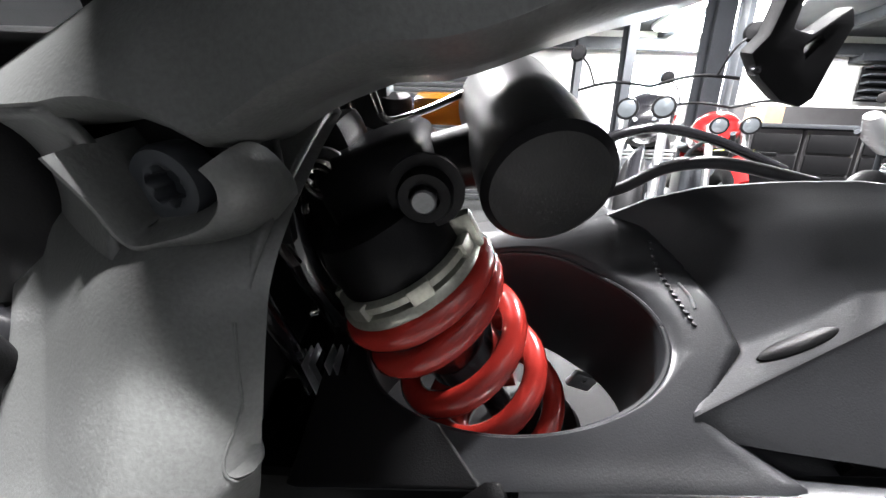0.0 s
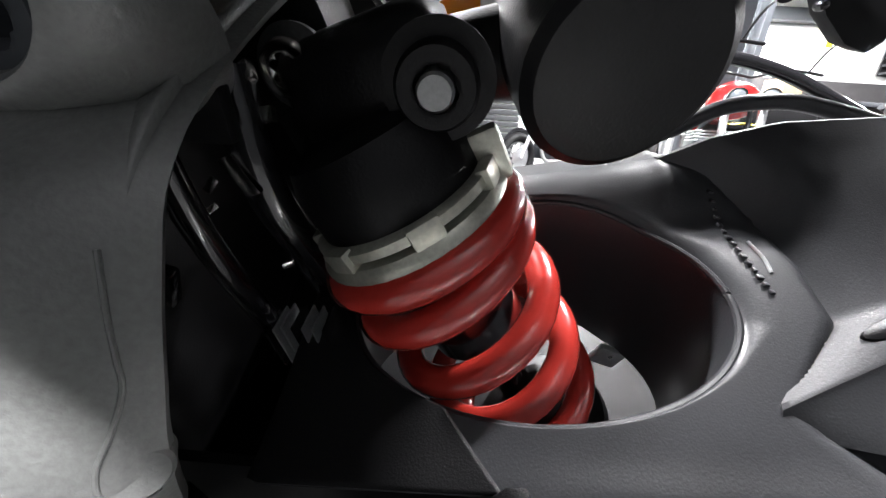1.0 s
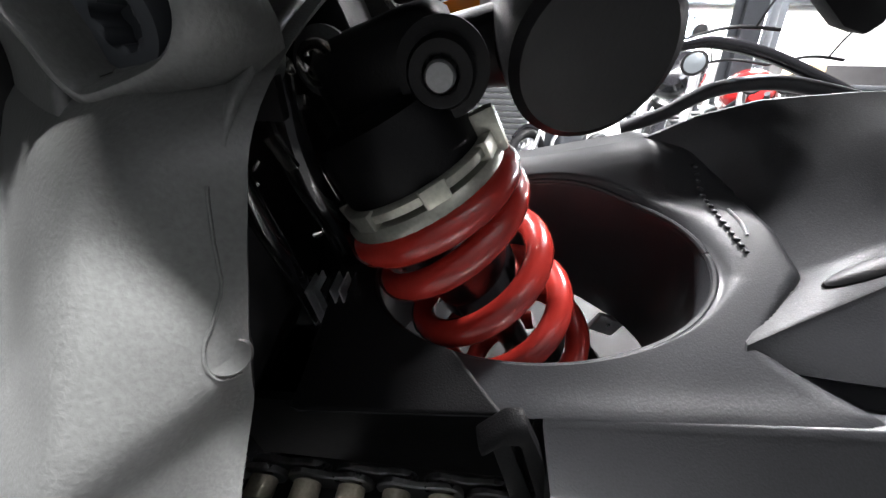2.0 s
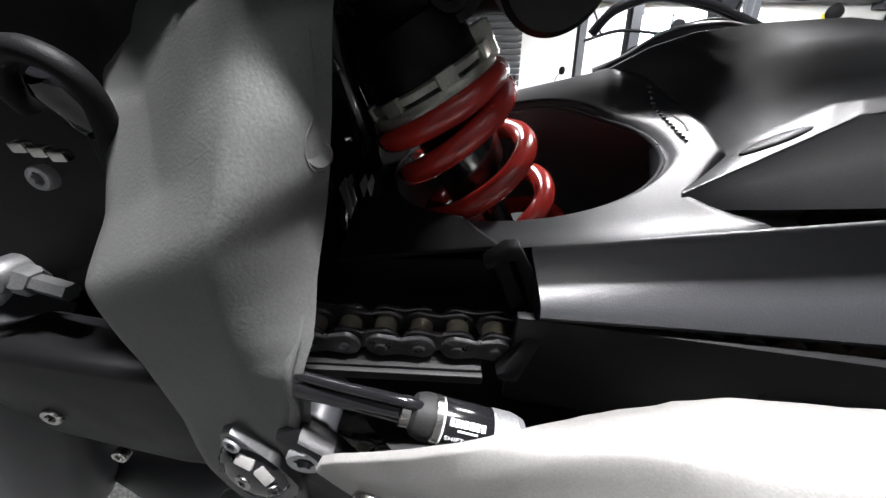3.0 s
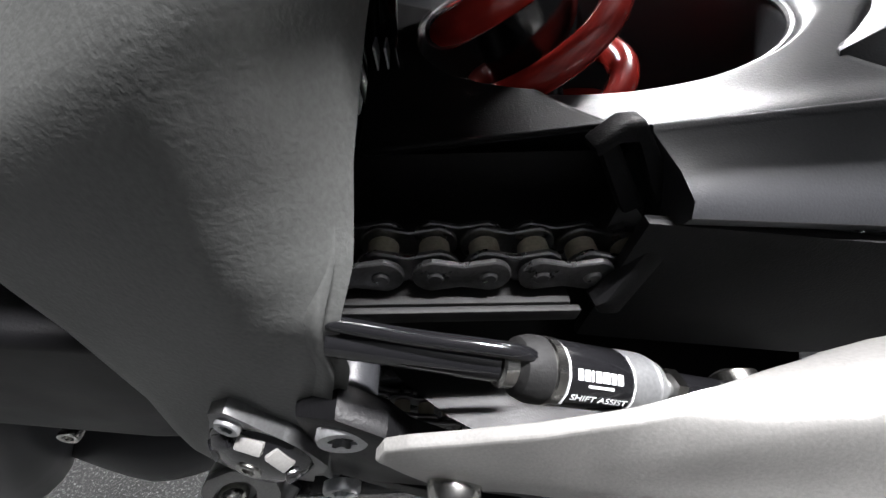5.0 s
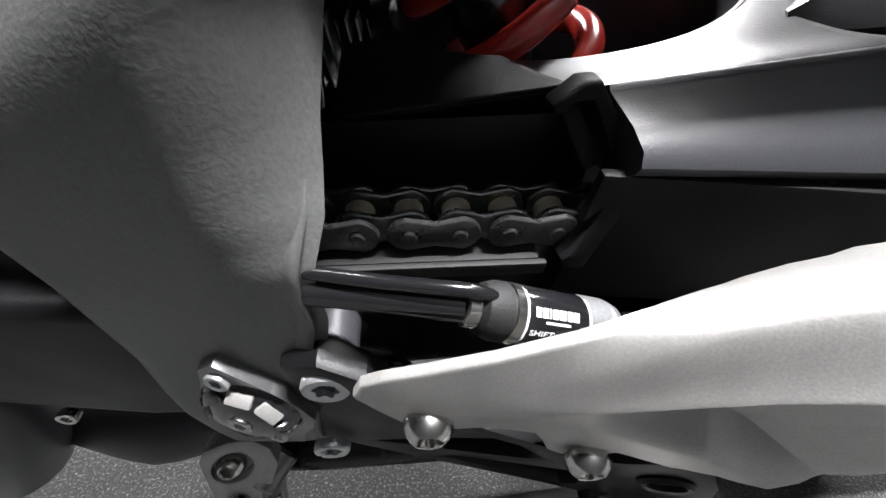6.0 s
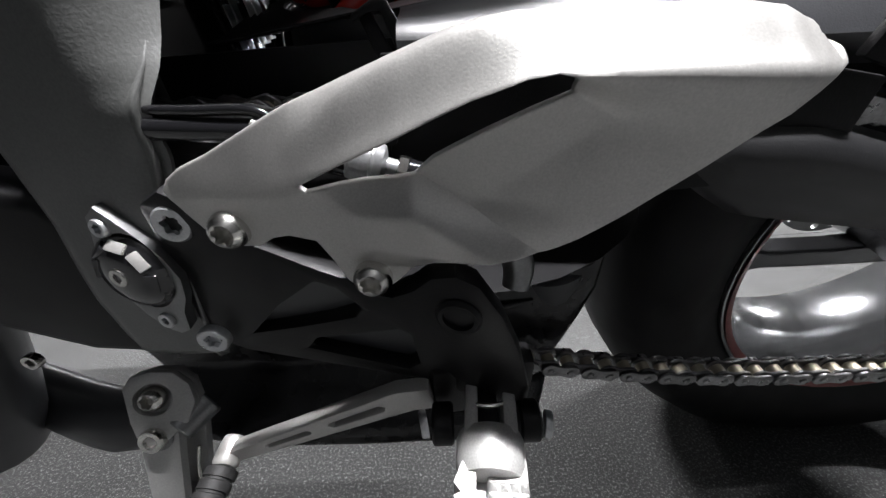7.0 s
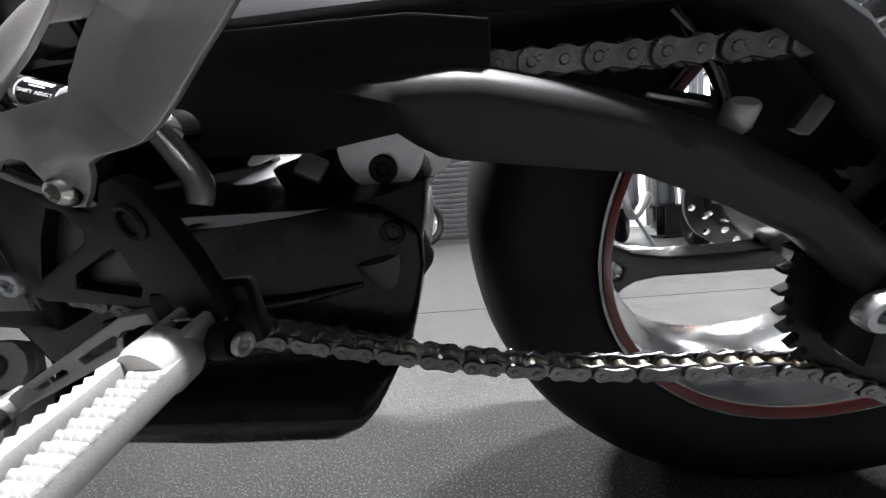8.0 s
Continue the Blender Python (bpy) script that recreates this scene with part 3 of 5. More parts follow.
# lower limb under the chain
def limb_ring(x):
    top = np.interp(x, [0.11, 0.145, 0.22, 0.282, 0.334, 0.378, 0.418, 0.46, 0.5], [0.004, 0.0, -0.008, -0.024, -0.044, -0.067, -0.099, -0.13, -0.14])
    low = np.interp(x, [0.11, 0.1476, 0.207, 0.297, 0.343, 0.391, 0.436, 0.47, 0.5], [-0.03, -0.033, -0.047, -0.061, -0.081, -0.1065, -0.144, -0.175, -0.178])
    f = min(1.0, (x - 0.142) / 0.07)
    y = -0.024 + 0.014 * (1 - f) ** 1.5
    top -= 0.006 * (1 - f)
    # it starts in a point at the upper edge
    low = top - (top - low) * (0.12 + 0.88 * min(1.0, f / 0.75) ** 0.8)
    m = top - low
    k = min(1.0, m / 0.034)
    return [(x, y + 0.022, top + 0.004 * k), (x, y + 0.007, top + 0.0015 * k), (x, y + 0.002, top - 0.004 * k), (x, y, top - 0.014 * k), (x, y + 0.004, top - 0.02 * k), (x, y + 0.006, low + 0.3 * m), (x, y + 0.008, low + 0.006 * k), (x, y + 0.012, low), (x, y + 0.026, low), (x, y + 0.03, low + 0.01 * k)]


part("lower_limb", loft([limb_ring(0.142 + 0.0113 * i) for i in range(33)]), LIMB_BLACK, swingarm, "black lower limb with a sloping upper edge", angle=50)
part("chain_cover", prism([(0.046, -0.035), (0.13, -0.038), (0.19, -0.03), (0.225, -0.014), (0.225, 0.012), (0.19, 0.018), (0.1, 0.0212), (0.046, 0.0225)], 0.004, 0.0012, put=lambda x, d, z: (x, 0.0 - 0.095 * (x - 0.05) + d, z)), BLACK_PLASTIC, swingarm, "black cover over the chain run")
part("chain_guard", prism([(0.2, 0.02), (0.225, 0.0125), (0.26, 0.0105), (0.3, 0.009), (0.345, 0.0045), (0.335, 0.025), (0.31, 0.052), (0.28, 0.062), (0.24, 0.06), (0.21, 0.045)], 0.004, 0.0014, put=lambda x, d, z: (x, -0.0265 + 0.1 * max(0.0, z - 0.02) + d, z)), BLACK_PLASTIC, swingarm, "black plastic chain guard")
part("wheel_hugger", prism([(0.16, 0.05), (0.33, 0.05), (0.365, 0.04), (0.395, 0.0115), (0.423, -0.0145), (0.457, -0.049), (0.487, -0.085), (0.5, -0.14), (0.44, -0.115), (0.38, -0.08), (0.32, -0.055), (0.24, -0.045), (0.16, -0.04)], 0.003, 0.0, [[(0.317, -0.021), (0.335, -0.0125), (0.353, -0.0145), (0.3585, -0.0315), (0.338, -0.0265)]], put=lambda x, d, z: (x, 0.036 + d, z)), BLACK_PLASTIC, swingarm, "black plastic hugger between the chain and the tyre")
part("axle_block", prism([(0.44, -0.19), (0.56, -0.19), (0.59, -0.16), (0.59, -0.12), (0.55, -0.09), (0.46, -0.09), (0.43, -0.12)], 0.03, 0.006, put=lambda x, d, z: (x, -0.024 + d, z)), BLACK_PAINT, swingarm)
bolt("axle_nut", (0.4262, -0.0255, -0.142), (0, -1, 0), 0.012, 0.008, swingarm, ALLOY, 6)

# rubber slider round the chain opening
slider = holder("chain_slider", bike, "black rubber chain slider with a six-sided opening")
def slider_put(x, d, z):
    return (x - 0.15 * d, -0.004 + 0.85 * max(0.0, z - 0.006) + d, z)


hex_out = [(0.033, 0.0335), (0.042, 0.0385), (0.0475, 0.039), (0.0595, 0.0215), (0.058, 0.0135), (0.049, -0.0105), (0.043, -0.0105)]
hex_in = [(0.0345, 0.0312), (0.0405, 0.0342), (0.0455, 0.0345), (0.0525, 0.0205), (0.0508, 0.0138), (0.0425, -0.0035), (0.04, -0.006)]
part("outer_lip", prism(hex_out + hex_in[::-1], 0.007, 0.0016, put=lambda x, d, z: slider_put(x, d - 0.002, z)), BLACK_PLASTIC, slider)
part("side_pad", prism([(0.0365, 0.033), (0.0418, 0.0345), (0.0515, 0.0195), (0.0455, 0.0175)], 0.005, 0.0012, put=lambda x, d, z: slider_put(x, d + 0.003, z)), BLACK_PLASTIC, slider)
part("tunnel_wall", prism([(-0.06, -0.03), (0.06, -0.03), (0.06, 0.025), (-0.06, 0.02)], 0.003, 0.0, put=lambda x, d, z: (x, 0.032 + d, z)), BLACK_PAINT, slider)
part("rubbing_strip", box((0.085, 0.024, 0.004), (-0.008, 0.009, -0.0095), 0.0012), RUBBER, slider, "worn rubber strip under the chain")
part("strip_edge", box((0.078, 0.0024, 0.0055), (-0.0045, -0.0075, -0.0062), 0.0009), RUBBER, slider, "dull worn edge of the strip")


# ---- drive chain: outer and inner links pinned together ----
def eight(r, waist, n=9):
    """The outline of a link plate, in x and z, round pins at 0 and PITCH."""
    pts = []
    for k in range(n):
        a = radians(100 + 160 * k / (n - 1))
        pts.append((r * math.cos(a), r * math.sin(a)))
    pts.append((PITCH / 2, -waist))
    for k in range(n):
        a = radians(-80 + 160 * k / (n - 1))
        pts.append((PITCH + r * math.cos(a), r * math.sin(a)))
    pts.append((PITCH / 2, waist))
    return pts


def plate_mesh(r, waist, y0, y1):
    return prism(eight(r, waist), y1 - y0, 0.0005, put=lambda x, d, z: (x, y0 + d, z), segments=1)


def pin_mesh(x, r, y0, y1, n=12):
    return lathe([(r * 0.75, 0), (r, 0.0006), (r, y1 - y0 - 0.0006), (r * 0.75, y1 - y0)], (x, y0, 0), (0, 1, 0), n)


outer_bm = join(plate_mesh(0.0068, 0.0048, 0.001, 0.0032), plate_mesh(0.0068, 0.0048, 0.0172, 0.0194), pin_mesh(0, 0.0027, 0, 0.0204), pin_mesh(PITCH, 0.0027, 0, 0.0204))
inner_bm = join(plate_mesh(0.0075, 0.0053, 0.004, 0.0062), plate_mesh(0.0075, 0.0053, 0.0142, 0.0164))
roller_bm = pin_mesh(0, 0.0049, 0.0062, 0.0142, 16)
chain = holder("drive_chain", bike, "greasy steel drive chain with pale rollers")
link_outer = part("outer_link", outer_bm, CHAIN_STEEL, chain, angle=30)
link_inner = part("inner_link", inner_bm, CHAIN_STEEL, chain, angle=30)
link_roller = part("roller", roller_bm, ROLLER, chain, "pale chain roller")
SPX, SPZ, SPR = 0.5245, -0.128, 0.1165
run = [(-2.5 * PITCH - 4 * PITCH, 0.0)]
run += [(x, -0.012 * max(0, (x - 0.03) / 0.48)) for x in np.linspace(-0.1, 0.515, 60)]
run += [(SPX + SPR * math.sin(a), SPZ + SPR * math.cos(a)) for a in np.linspace(0.03, math.pi - 0.08, 50)]
SAG = [(-0.08, -0.118), (0.0, -0.15), (0.0575, -0.1675), (0.1, -0.1775), (0.15, -0.1885), (0.2, -0.199), (0.25, -0.207), (0.3, -0.2118), (0.35, -0.2138), (0.4, -0.2132), (0.45, -0.2185), (0.5, -0.2415)]
run += [(x, between(x, SAG)) for x in np.linspace(0.5, -0.08, 60)]


def stations(run, step):
    """Points one pitch apart along the run, so that a pin sits at the origin's pitch grid."""
    out, k = [Vector((-6.5 * PITCH, 0.0))], 0
    while True:
        p = out[-1]
        while k < len(run) - 1 and (Vector(run[k + 1]) - p).length < step:
            k += 1
        if k >= len(run) - 1:
            return out
        a, b = Vector(run[k]), Vector(run[k + 1])
        lo, hi = 0.0, 1.0
        for _ in range(30):
            mid = (lo + hi) / 2
            if (a.lerp(b, mid) - p).length < step:
                lo = mid
            else:
                hi = mid
        out.append(a.lerp(b, hi))


pins = stations(run, PITCH)
for i in range(len(pins) - 1):
    a, b = pins[i], pins[i + 1]
    m = Matrix.Translation((a.x, 0, a.y)) @ Matrix.Rotation(-math.atan2(b.y - a.y, b.x - a.x), 4, "Y")
    kinds = [link_outer, link_roller] if i % 2 == 0 else [link_inner, link_roller]
    for n, src in enumerate(kinds):
        if i < 2 and n == 0 or i == 0:
            src.matrix_basis = m
        else:
            ob = new(src.name.split(".")[0], src.data)
            ob.parent, ob.matrix_basis = chain, m

# ---- rear wheel ----
AX, AY, AZ = 0.5245, 0.14, -0.14
wheel = holder("rear_wheel", bike, "dark alloy rear wheel with a red stripe on its rim")


def ring_body(profile, n=96):
    """A closed profile of (radius, y) turned about the axle."""
    rings = []
    for q in range(n + 1):
        a = 2 * math.pi * q / n
        rings.append([(AX + r * math.cos(a), AY + y, AZ + r * math.sin(a)) for r, y in profile])
    bm = loft(rings, True, False)
    bmesh.ops.remove_doubles(bm, verts=bm.verts, dist=1e-6)
    return bm


part("tyre", ring_body([(0.208, -0.066), (0.218, -0.073), (0.24, -0.084), (0.268, -0.09), (0.29, -0.08), (0.304, -0.06), (0.312, -0.032), (0.315, 0), (0.312, 0.032), (0.304, 0.06), (0.29, 0.08), (0.268, 0.09), (0.24, 0.084), (0.218, 0.073), (0.208, 0.066), (0.205, 0)]), TYRE, wheel, "black road tyre")
part("rim", ring_body([(0.21, -0.068), (0.209, -0.0715), (0.206, -0.0715), (0.196, -0.066), (0.19, -0.05), (0.182, -0.02), (0.18, 0), (0.182, 0.02), (0.19, 0.05), (0.196, 0.066), (0.206, 0.0715), (0.21, 0.068), (0.2, 0.04), (0.195, 0), (0.2, -0.04)]), RIM_PAINT, wheel)
part("rim_stripe", ring_body([(0.2035, -0.0716), (0.2055, -0.0726), (0.1975, -0.0682), (0.1968, -0.067)]), RED_STRIPE, wheel, "thin red stripe round the rim")
part("hub", lathe([(0.028, -0.075), (0.045, -0.07), (0.05, -0.04), (0.045, 0), (0.05, 0.06), (0.03, 0.075)], (AX, AY, AZ), (0, 1, 0)), SPOKE_PAINT, wheel)
# three spokes that meet the hub off its centre and fork at the rim
spoke_out = [(0.02, -0.036), (-0.05, -0.043), (-0.12, -0.0435), (-0.15, -0.038), (-0.17, -0.028), (-0.1855, -0.022), (-0.18, -0.052), (-0.164, -0.09), (-0.156, -0.079), (-0.145, -0.0715), (-0.12, -0.0665), (-0.05, -0.066), (0.02, -0.064)]
spoke_eye = [(-0.158, -0.055), (-0.171, -0.045), (-0.17, -0.066), (-0.16, -0.068)]
for k in range(3):
    ca, sa = math.cos(2 * math.pi * k / 3), math.sin(2 * math.pi * k / 3)

    def spoke_put(x, d, z, ca=ca, sa=sa):
        return (AX + x * ca - z * sa, AY - 0.015 + d, AZ + x * sa + z * ca)

    part("spoke", prism(spoke_out, 0.026, 0.004, [spoke_eye], put=spoke_put, segments=3), SPOKE_PAINT, wheel)
teeth = []
for k in range(46):
    a0 = 2 * math.pi * k / 46
    for f, r in ((0.0, 0.1115), (0.25, 0.1125), (0.42, 0.1205), (0.58, 0.1205), (0.75, 0.1125)):
        a = a0 + f * 2 * math.pi / 46
        teeth.append((SPX + r * math.cos(a), SPZ + r * math.sin(a)))
holes = []
for k in range(5):
    a = 2 * math.pi * k / 5 + 0.3
    holes.append([(SPX + (0.082 + 0.019 * math.cos(b)) * math.cos(a + 0.36 * math.sin(b)), SPZ + (0.082 + 0.019 * math.cos(b)) * math.sin(a + 0.36 * math.sin(b))) for b in (2 * math.pi * q / 14 for q in range(14))])
part("sprocket", prism(teeth, 0.0065, 0.0, holes, put=lambda x, d, z: (x, 0.007 + d, z)), BLACK_PAINT, wheel, "black toothed rear sprocket with cut-outs")
part("sprocket_carrier", lathe([(0.03, 0.002), (0.058, 0.004), (0.06, 0.03), (0.045, 0.06)], (SPX, 0, SPZ), (0, 1, 0)), BLACK_PAINT, wheel)
disc_holes = []
for k in range(20):
    a = 2 * math.pi * k / 20
    r = 0.052 + 0.01 * (k % 2)
    disc_holes.append([(AX + r * math.cos(a) + 0.0042 * math.cos(b), AZ + r * math.sin(a) + 0.0042 * math.sin(b)) for b in (2 * math.pi * q / 8 for q in range(8))])
part("brake_disc", prism([(AX + 0.07 * math.cos(2 * math.pi * q / 48), AZ + 0.07 * math.sin(2 * math.pi * q / 48)) for q in range(48)], 0.005, 0.0, disc_holes, put=lambda x, d, z: (x, AY + 0.055 + d, z)), DULL_ALLOY, wheel, "drilled steel rear brake disc")

# ---- rear spring and damper ----
shock = holder("rear_shock", bike, "rear shock absorber with a glossy red coil spring")


A0, A1 = Vector((0.0107, 0.0892, 0.0757)), Vector((0.0688, 0.0853, -0.0308))
AXIS = (A1 - A0).normalized()
S1 = AXIS.cross(Vector((0, 1, 0))).normalized()
S2 = AXIS.cross(S1)
coil = []
COIL_R, WIRE, PITCH_UP = 0.0304, 0.0056, 0.0273
for i in range(int(4.95 * 36) + 1):
    turn = -2.45 + i / 36
    # open coils, closing up to the flat end coil under the seat
    h = 0.0450 + (PITCH_UP * turn if turn > -1.25 else -1.25 * PITCH_UP - 0.0098 * (1 - math.exp((turn + 1.25) / 0.36)))
    a = 1.774 + 2 * math.pi * turn
    coil.append(A0 + AXIS * h + (S1 * math.cos(a) + S2 * math.sin(a)) * COIL_R)
part("spring", tube(coil, WIRE, 16, 1), RED_SPRING, shock, "glossy red coil spring")
part("damper_body", lathe([(0.019, -0.004), (0.019, 0.05), (0.012, 0.052), (0.0075, 0.054), (0.0075, 0.118)], A0, AXIS), BLACK_GLOSS, shock)
part("damper_head", lathe([(0.016, -0.036), (0.0235, -0.033), (0.0262, -0.026), (0.0266, -0.013), (0.0262, -0.0095)], A0, AXIS, 48), BLACK_PAINT, shock, "black damper head")
part("lock_ring", lathe([(0.026, -0.0125), (0.0292, -0.012), (0.0298, -0.0115), (0.0298, -0.0088), (0.027, -0.0082)], A0, AXIS, 40), COLLAR, shock, "pale anodised preload ring")
part("spring_seat", lathe([(0.025, -0.0075), (0.0305, -0.007), (0.032, -0.005), (0.032, -0.003), (0.0305, -0.0015), (0.022, -0.001)], A0, AXIS, 40), COLLAR, shock, "pale anodised spring seat")
for k in range(7):
    a = 2 * math.pi * k / 7 + 0.25
    c = A0 + AXIS * -0.0098 + (S1 * math.cos(a) + S2 * math.sin(a)) * 0.0292
    turn = Matrix((S1, S2, AXIS)).transposed().to_4x4() @ Matrix.Rotation(a, 4, "Z")
    part("ring_lug", box((0.004, 0.009, 0.0065), c, 0.001, turn), COLLAR, shock)
part("ring_tab", box((0.011, 0.006, 0.016), (0.0304, 0.0896, 0.1001), 0.002, Matrix.Rotation(radians(-28), 4, "Y")), COLLAR, shock, "pale upright tab on the ring")
part("lower_seat", lathe([(0.012, 0), (0.034, 0.002), (0.035, 0.008), (0.012, 0.012)], A1, AXIS, 40), BLACK_PAINT, shock)
part("top_mount", box((0.046, 0.045, 0.036), (-0.002, 0.108, 0.113), 0.011, Matrix.Rotation(radians(-20), 4, "Y"), 3), BLACK_PAINT, shock, "black shock top mount")
bolt("mount_nut", (0.0166, 0.0805, 0.12), (0, -1, 0), 0.0095, 0.0065, shock, BLACK_PAINT, 6)
part("mount_bolt_end", lathe([(0.0042, 0), (0.0042, 0.0085), (0.0036, 0.0092), (0, 0.0093)], (0.0166, 0.0805, 0.12), (0, -1, 0)), DULL_ALLOY, shock, "bare metal end of the mount bolt")
part("mount_washer", lathe([(0.0132, 0), (0.0132, 0.002), (0.0095, 0.0022)], (0.0166, 0.0812, 0.12), (0, -1, 0)), BLACK_PAINT, shock)
RES_AXIS = Vector((-0.12, 1, 0.16)).normalized()
part("reservoir", lathe([(0.0, 0), (0.0195, 0.0), (0.0222, 0.0022), (0.0226, 0.02), (0.0226, 0.075), (0.02, 0.08)], (0.0565, 0.077, 0.1238), RES_AXIS, 48), BLACK_PAINT, shock, "black shock fluid reservoir")
part("reservoir_neck", tube([(0.01, 0.11, 0.117), (0.03, 0.115, 0.121), (0.05, 0.12, 0.124)], [0.012, 0.013, 0.016], 18), BLACK_PAINT, shock)
part("frame_lug", box((0.03, 0.03, 0.045), (-0.024, 0.115, 0.112), 0.006, Matrix.Rotation(radians(-20), 4, "Y")), BLACK_PAINT, bike)
bolt("lug_bolt", (-0.0225, 0.094, 0.1185), (-0.1, -1, 0.1), 0.0072, 0.006, bike, CHROME, 6)
part("lug_washer", lathe([(0.0105, 0), (0.0105, 0.002), (0.007, 0.0022)], (-0.0225, 0.0955, 0.1185), (-0.1, -1, 0.1)), DULL_ALLOY, bike)

# ---- rear-set bracket, guard and controls ----
def hanger_y(x, z):
    return -0.036 - 0.27 * (x + 0.04)


outline = [(-0.047, -0.02), (-0.034, -0.013), (-0.021, -0.018), (-0.0151, -0.0285), (0.002, -0.0335), (0.0156, -0.038), (0.0317, -0.0425), (0.0389, -0.0472), (0.0475, -0.048), (0.0555, -0.043), (0.062, -0.036), (0.0705, -0.0335), (0.0785, -0.037), (0.087, -0.05), (0.0945, -0.068), (0.0995, -0.088), (0.0985, -0.099), (0.0925, -0.102), (0.075, -0.103), (0.062, -0.0985), (0.04, -0.0985), (0.0, -0.1015), (-0.036, -0.104), (-0.052, -0.1), (-0.056, -0.087), (-0.05, -0.055)]
hole1 = [(-0.024, -0.087), (-0.003, -0.064), (0.0174, -0.0467), (0.0255, -0.0485), (0.0345, -0.0575), (0.03, -0.063), (0.003, -0.0755)]
hole2 = [(0.003, -0.0905), (0.0094, -0.0825), (0.048, -0.0663), (0.0525, -0.068), (0.0548, -0.086), (0.05, -0.0912)]
part("footrest_bracket", prism(outline, 0.011, 0.0028, [hole1, hole2], put=lambda x, d, z: (x, hanger_y(x, z) + 0.004 + d, z)), BLACK_PAINT, bike, "black forged footrest bracket with triangular pockets")
part("pocket_web", prism([(-0.027, -0.089), (0.0174, -0.0445), (0.038, -0.057), (0.0, -0.079)], 0.002, 0.0, put=lambda x, d, z: (x, hanger_y(x, z) + 0.0115 + d, z)), ARM_GREY, bike, "dull grey web in the bracket's pocket")
part("pocket_web", prism([(-0.0005, -0.0925), (0.0085, -0.0805), (0.054, -0.0645), (0.0575, -0.088), (0.05, -0.0935)], 0.002, 0.0, put=lambda x, d, z: (x, hanger_y(x, z) + 0.0115 + d, z)), ARM_GREY, bike, "dull grey web in the bracket's pocket")
part("bracket_eye", lathe([(0.0085, -0.002), (0.0085, 0.001), (0.0072, 0.0022), (0.0058, 0.0018), (0.0052, -0.002), (0.0, -0.002)], (0.0715, hanger_y(0.0715, -0.052) + 0.0042, -0.052), (-0.27, -1, 0), 28), BLACK_PAINT, bike)
bolt("bracket_bolt", (-0.0338, -0.0315, -0.0267), (0, -1, 0.1), 0.0075, 0.004, bike, ALLOY)
bolt("bracket_bolt", (-0.0445, -0.0345, -0.09), (0, -1, 0.1), 0.0075, 0.004, bike, ALLOY)
part("bracket_spacer", lathe([(0.0085, 0), (0.0085, 0.03)], (-0.0338, -0.031, -0.0267), (0, 1, 0)), ARM_GREY, bike)


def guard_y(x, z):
    """The guard's outer face, shaped to fit the camera's view: it runs outwards to a broad rear panel."""
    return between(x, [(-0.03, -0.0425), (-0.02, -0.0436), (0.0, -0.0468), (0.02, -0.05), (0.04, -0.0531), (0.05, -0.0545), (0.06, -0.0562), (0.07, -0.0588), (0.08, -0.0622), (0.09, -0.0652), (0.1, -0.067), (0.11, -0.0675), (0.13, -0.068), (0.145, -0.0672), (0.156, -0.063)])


# Rear points below are slid along camera rays to fit the view.
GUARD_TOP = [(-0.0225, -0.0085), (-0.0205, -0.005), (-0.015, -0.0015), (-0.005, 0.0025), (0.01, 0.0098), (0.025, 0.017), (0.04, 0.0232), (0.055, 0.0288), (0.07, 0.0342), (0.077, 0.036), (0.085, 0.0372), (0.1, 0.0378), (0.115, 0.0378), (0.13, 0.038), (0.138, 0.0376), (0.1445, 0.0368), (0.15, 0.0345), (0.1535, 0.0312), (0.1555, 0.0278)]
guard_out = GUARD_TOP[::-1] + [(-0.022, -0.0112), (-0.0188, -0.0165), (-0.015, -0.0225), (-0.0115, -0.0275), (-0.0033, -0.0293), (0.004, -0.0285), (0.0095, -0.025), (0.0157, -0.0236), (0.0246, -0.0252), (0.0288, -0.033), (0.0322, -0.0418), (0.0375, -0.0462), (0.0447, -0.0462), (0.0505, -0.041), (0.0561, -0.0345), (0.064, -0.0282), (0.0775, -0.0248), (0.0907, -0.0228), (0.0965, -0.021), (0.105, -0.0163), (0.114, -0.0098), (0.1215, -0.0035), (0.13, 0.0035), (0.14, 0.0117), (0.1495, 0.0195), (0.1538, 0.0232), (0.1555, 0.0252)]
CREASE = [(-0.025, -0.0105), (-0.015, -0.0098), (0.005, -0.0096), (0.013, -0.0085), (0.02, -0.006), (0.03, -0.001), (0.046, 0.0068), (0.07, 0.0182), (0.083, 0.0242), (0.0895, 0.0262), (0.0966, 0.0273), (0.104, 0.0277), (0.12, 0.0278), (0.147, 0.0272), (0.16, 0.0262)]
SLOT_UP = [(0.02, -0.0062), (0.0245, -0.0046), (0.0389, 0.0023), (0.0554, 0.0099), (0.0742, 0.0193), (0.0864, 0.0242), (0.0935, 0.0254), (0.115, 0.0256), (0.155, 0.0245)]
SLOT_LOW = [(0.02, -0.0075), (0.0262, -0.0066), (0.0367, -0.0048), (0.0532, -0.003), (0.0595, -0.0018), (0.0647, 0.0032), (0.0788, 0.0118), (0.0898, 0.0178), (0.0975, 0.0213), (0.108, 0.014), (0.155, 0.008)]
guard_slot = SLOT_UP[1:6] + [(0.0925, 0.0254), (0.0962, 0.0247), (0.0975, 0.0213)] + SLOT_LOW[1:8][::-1]


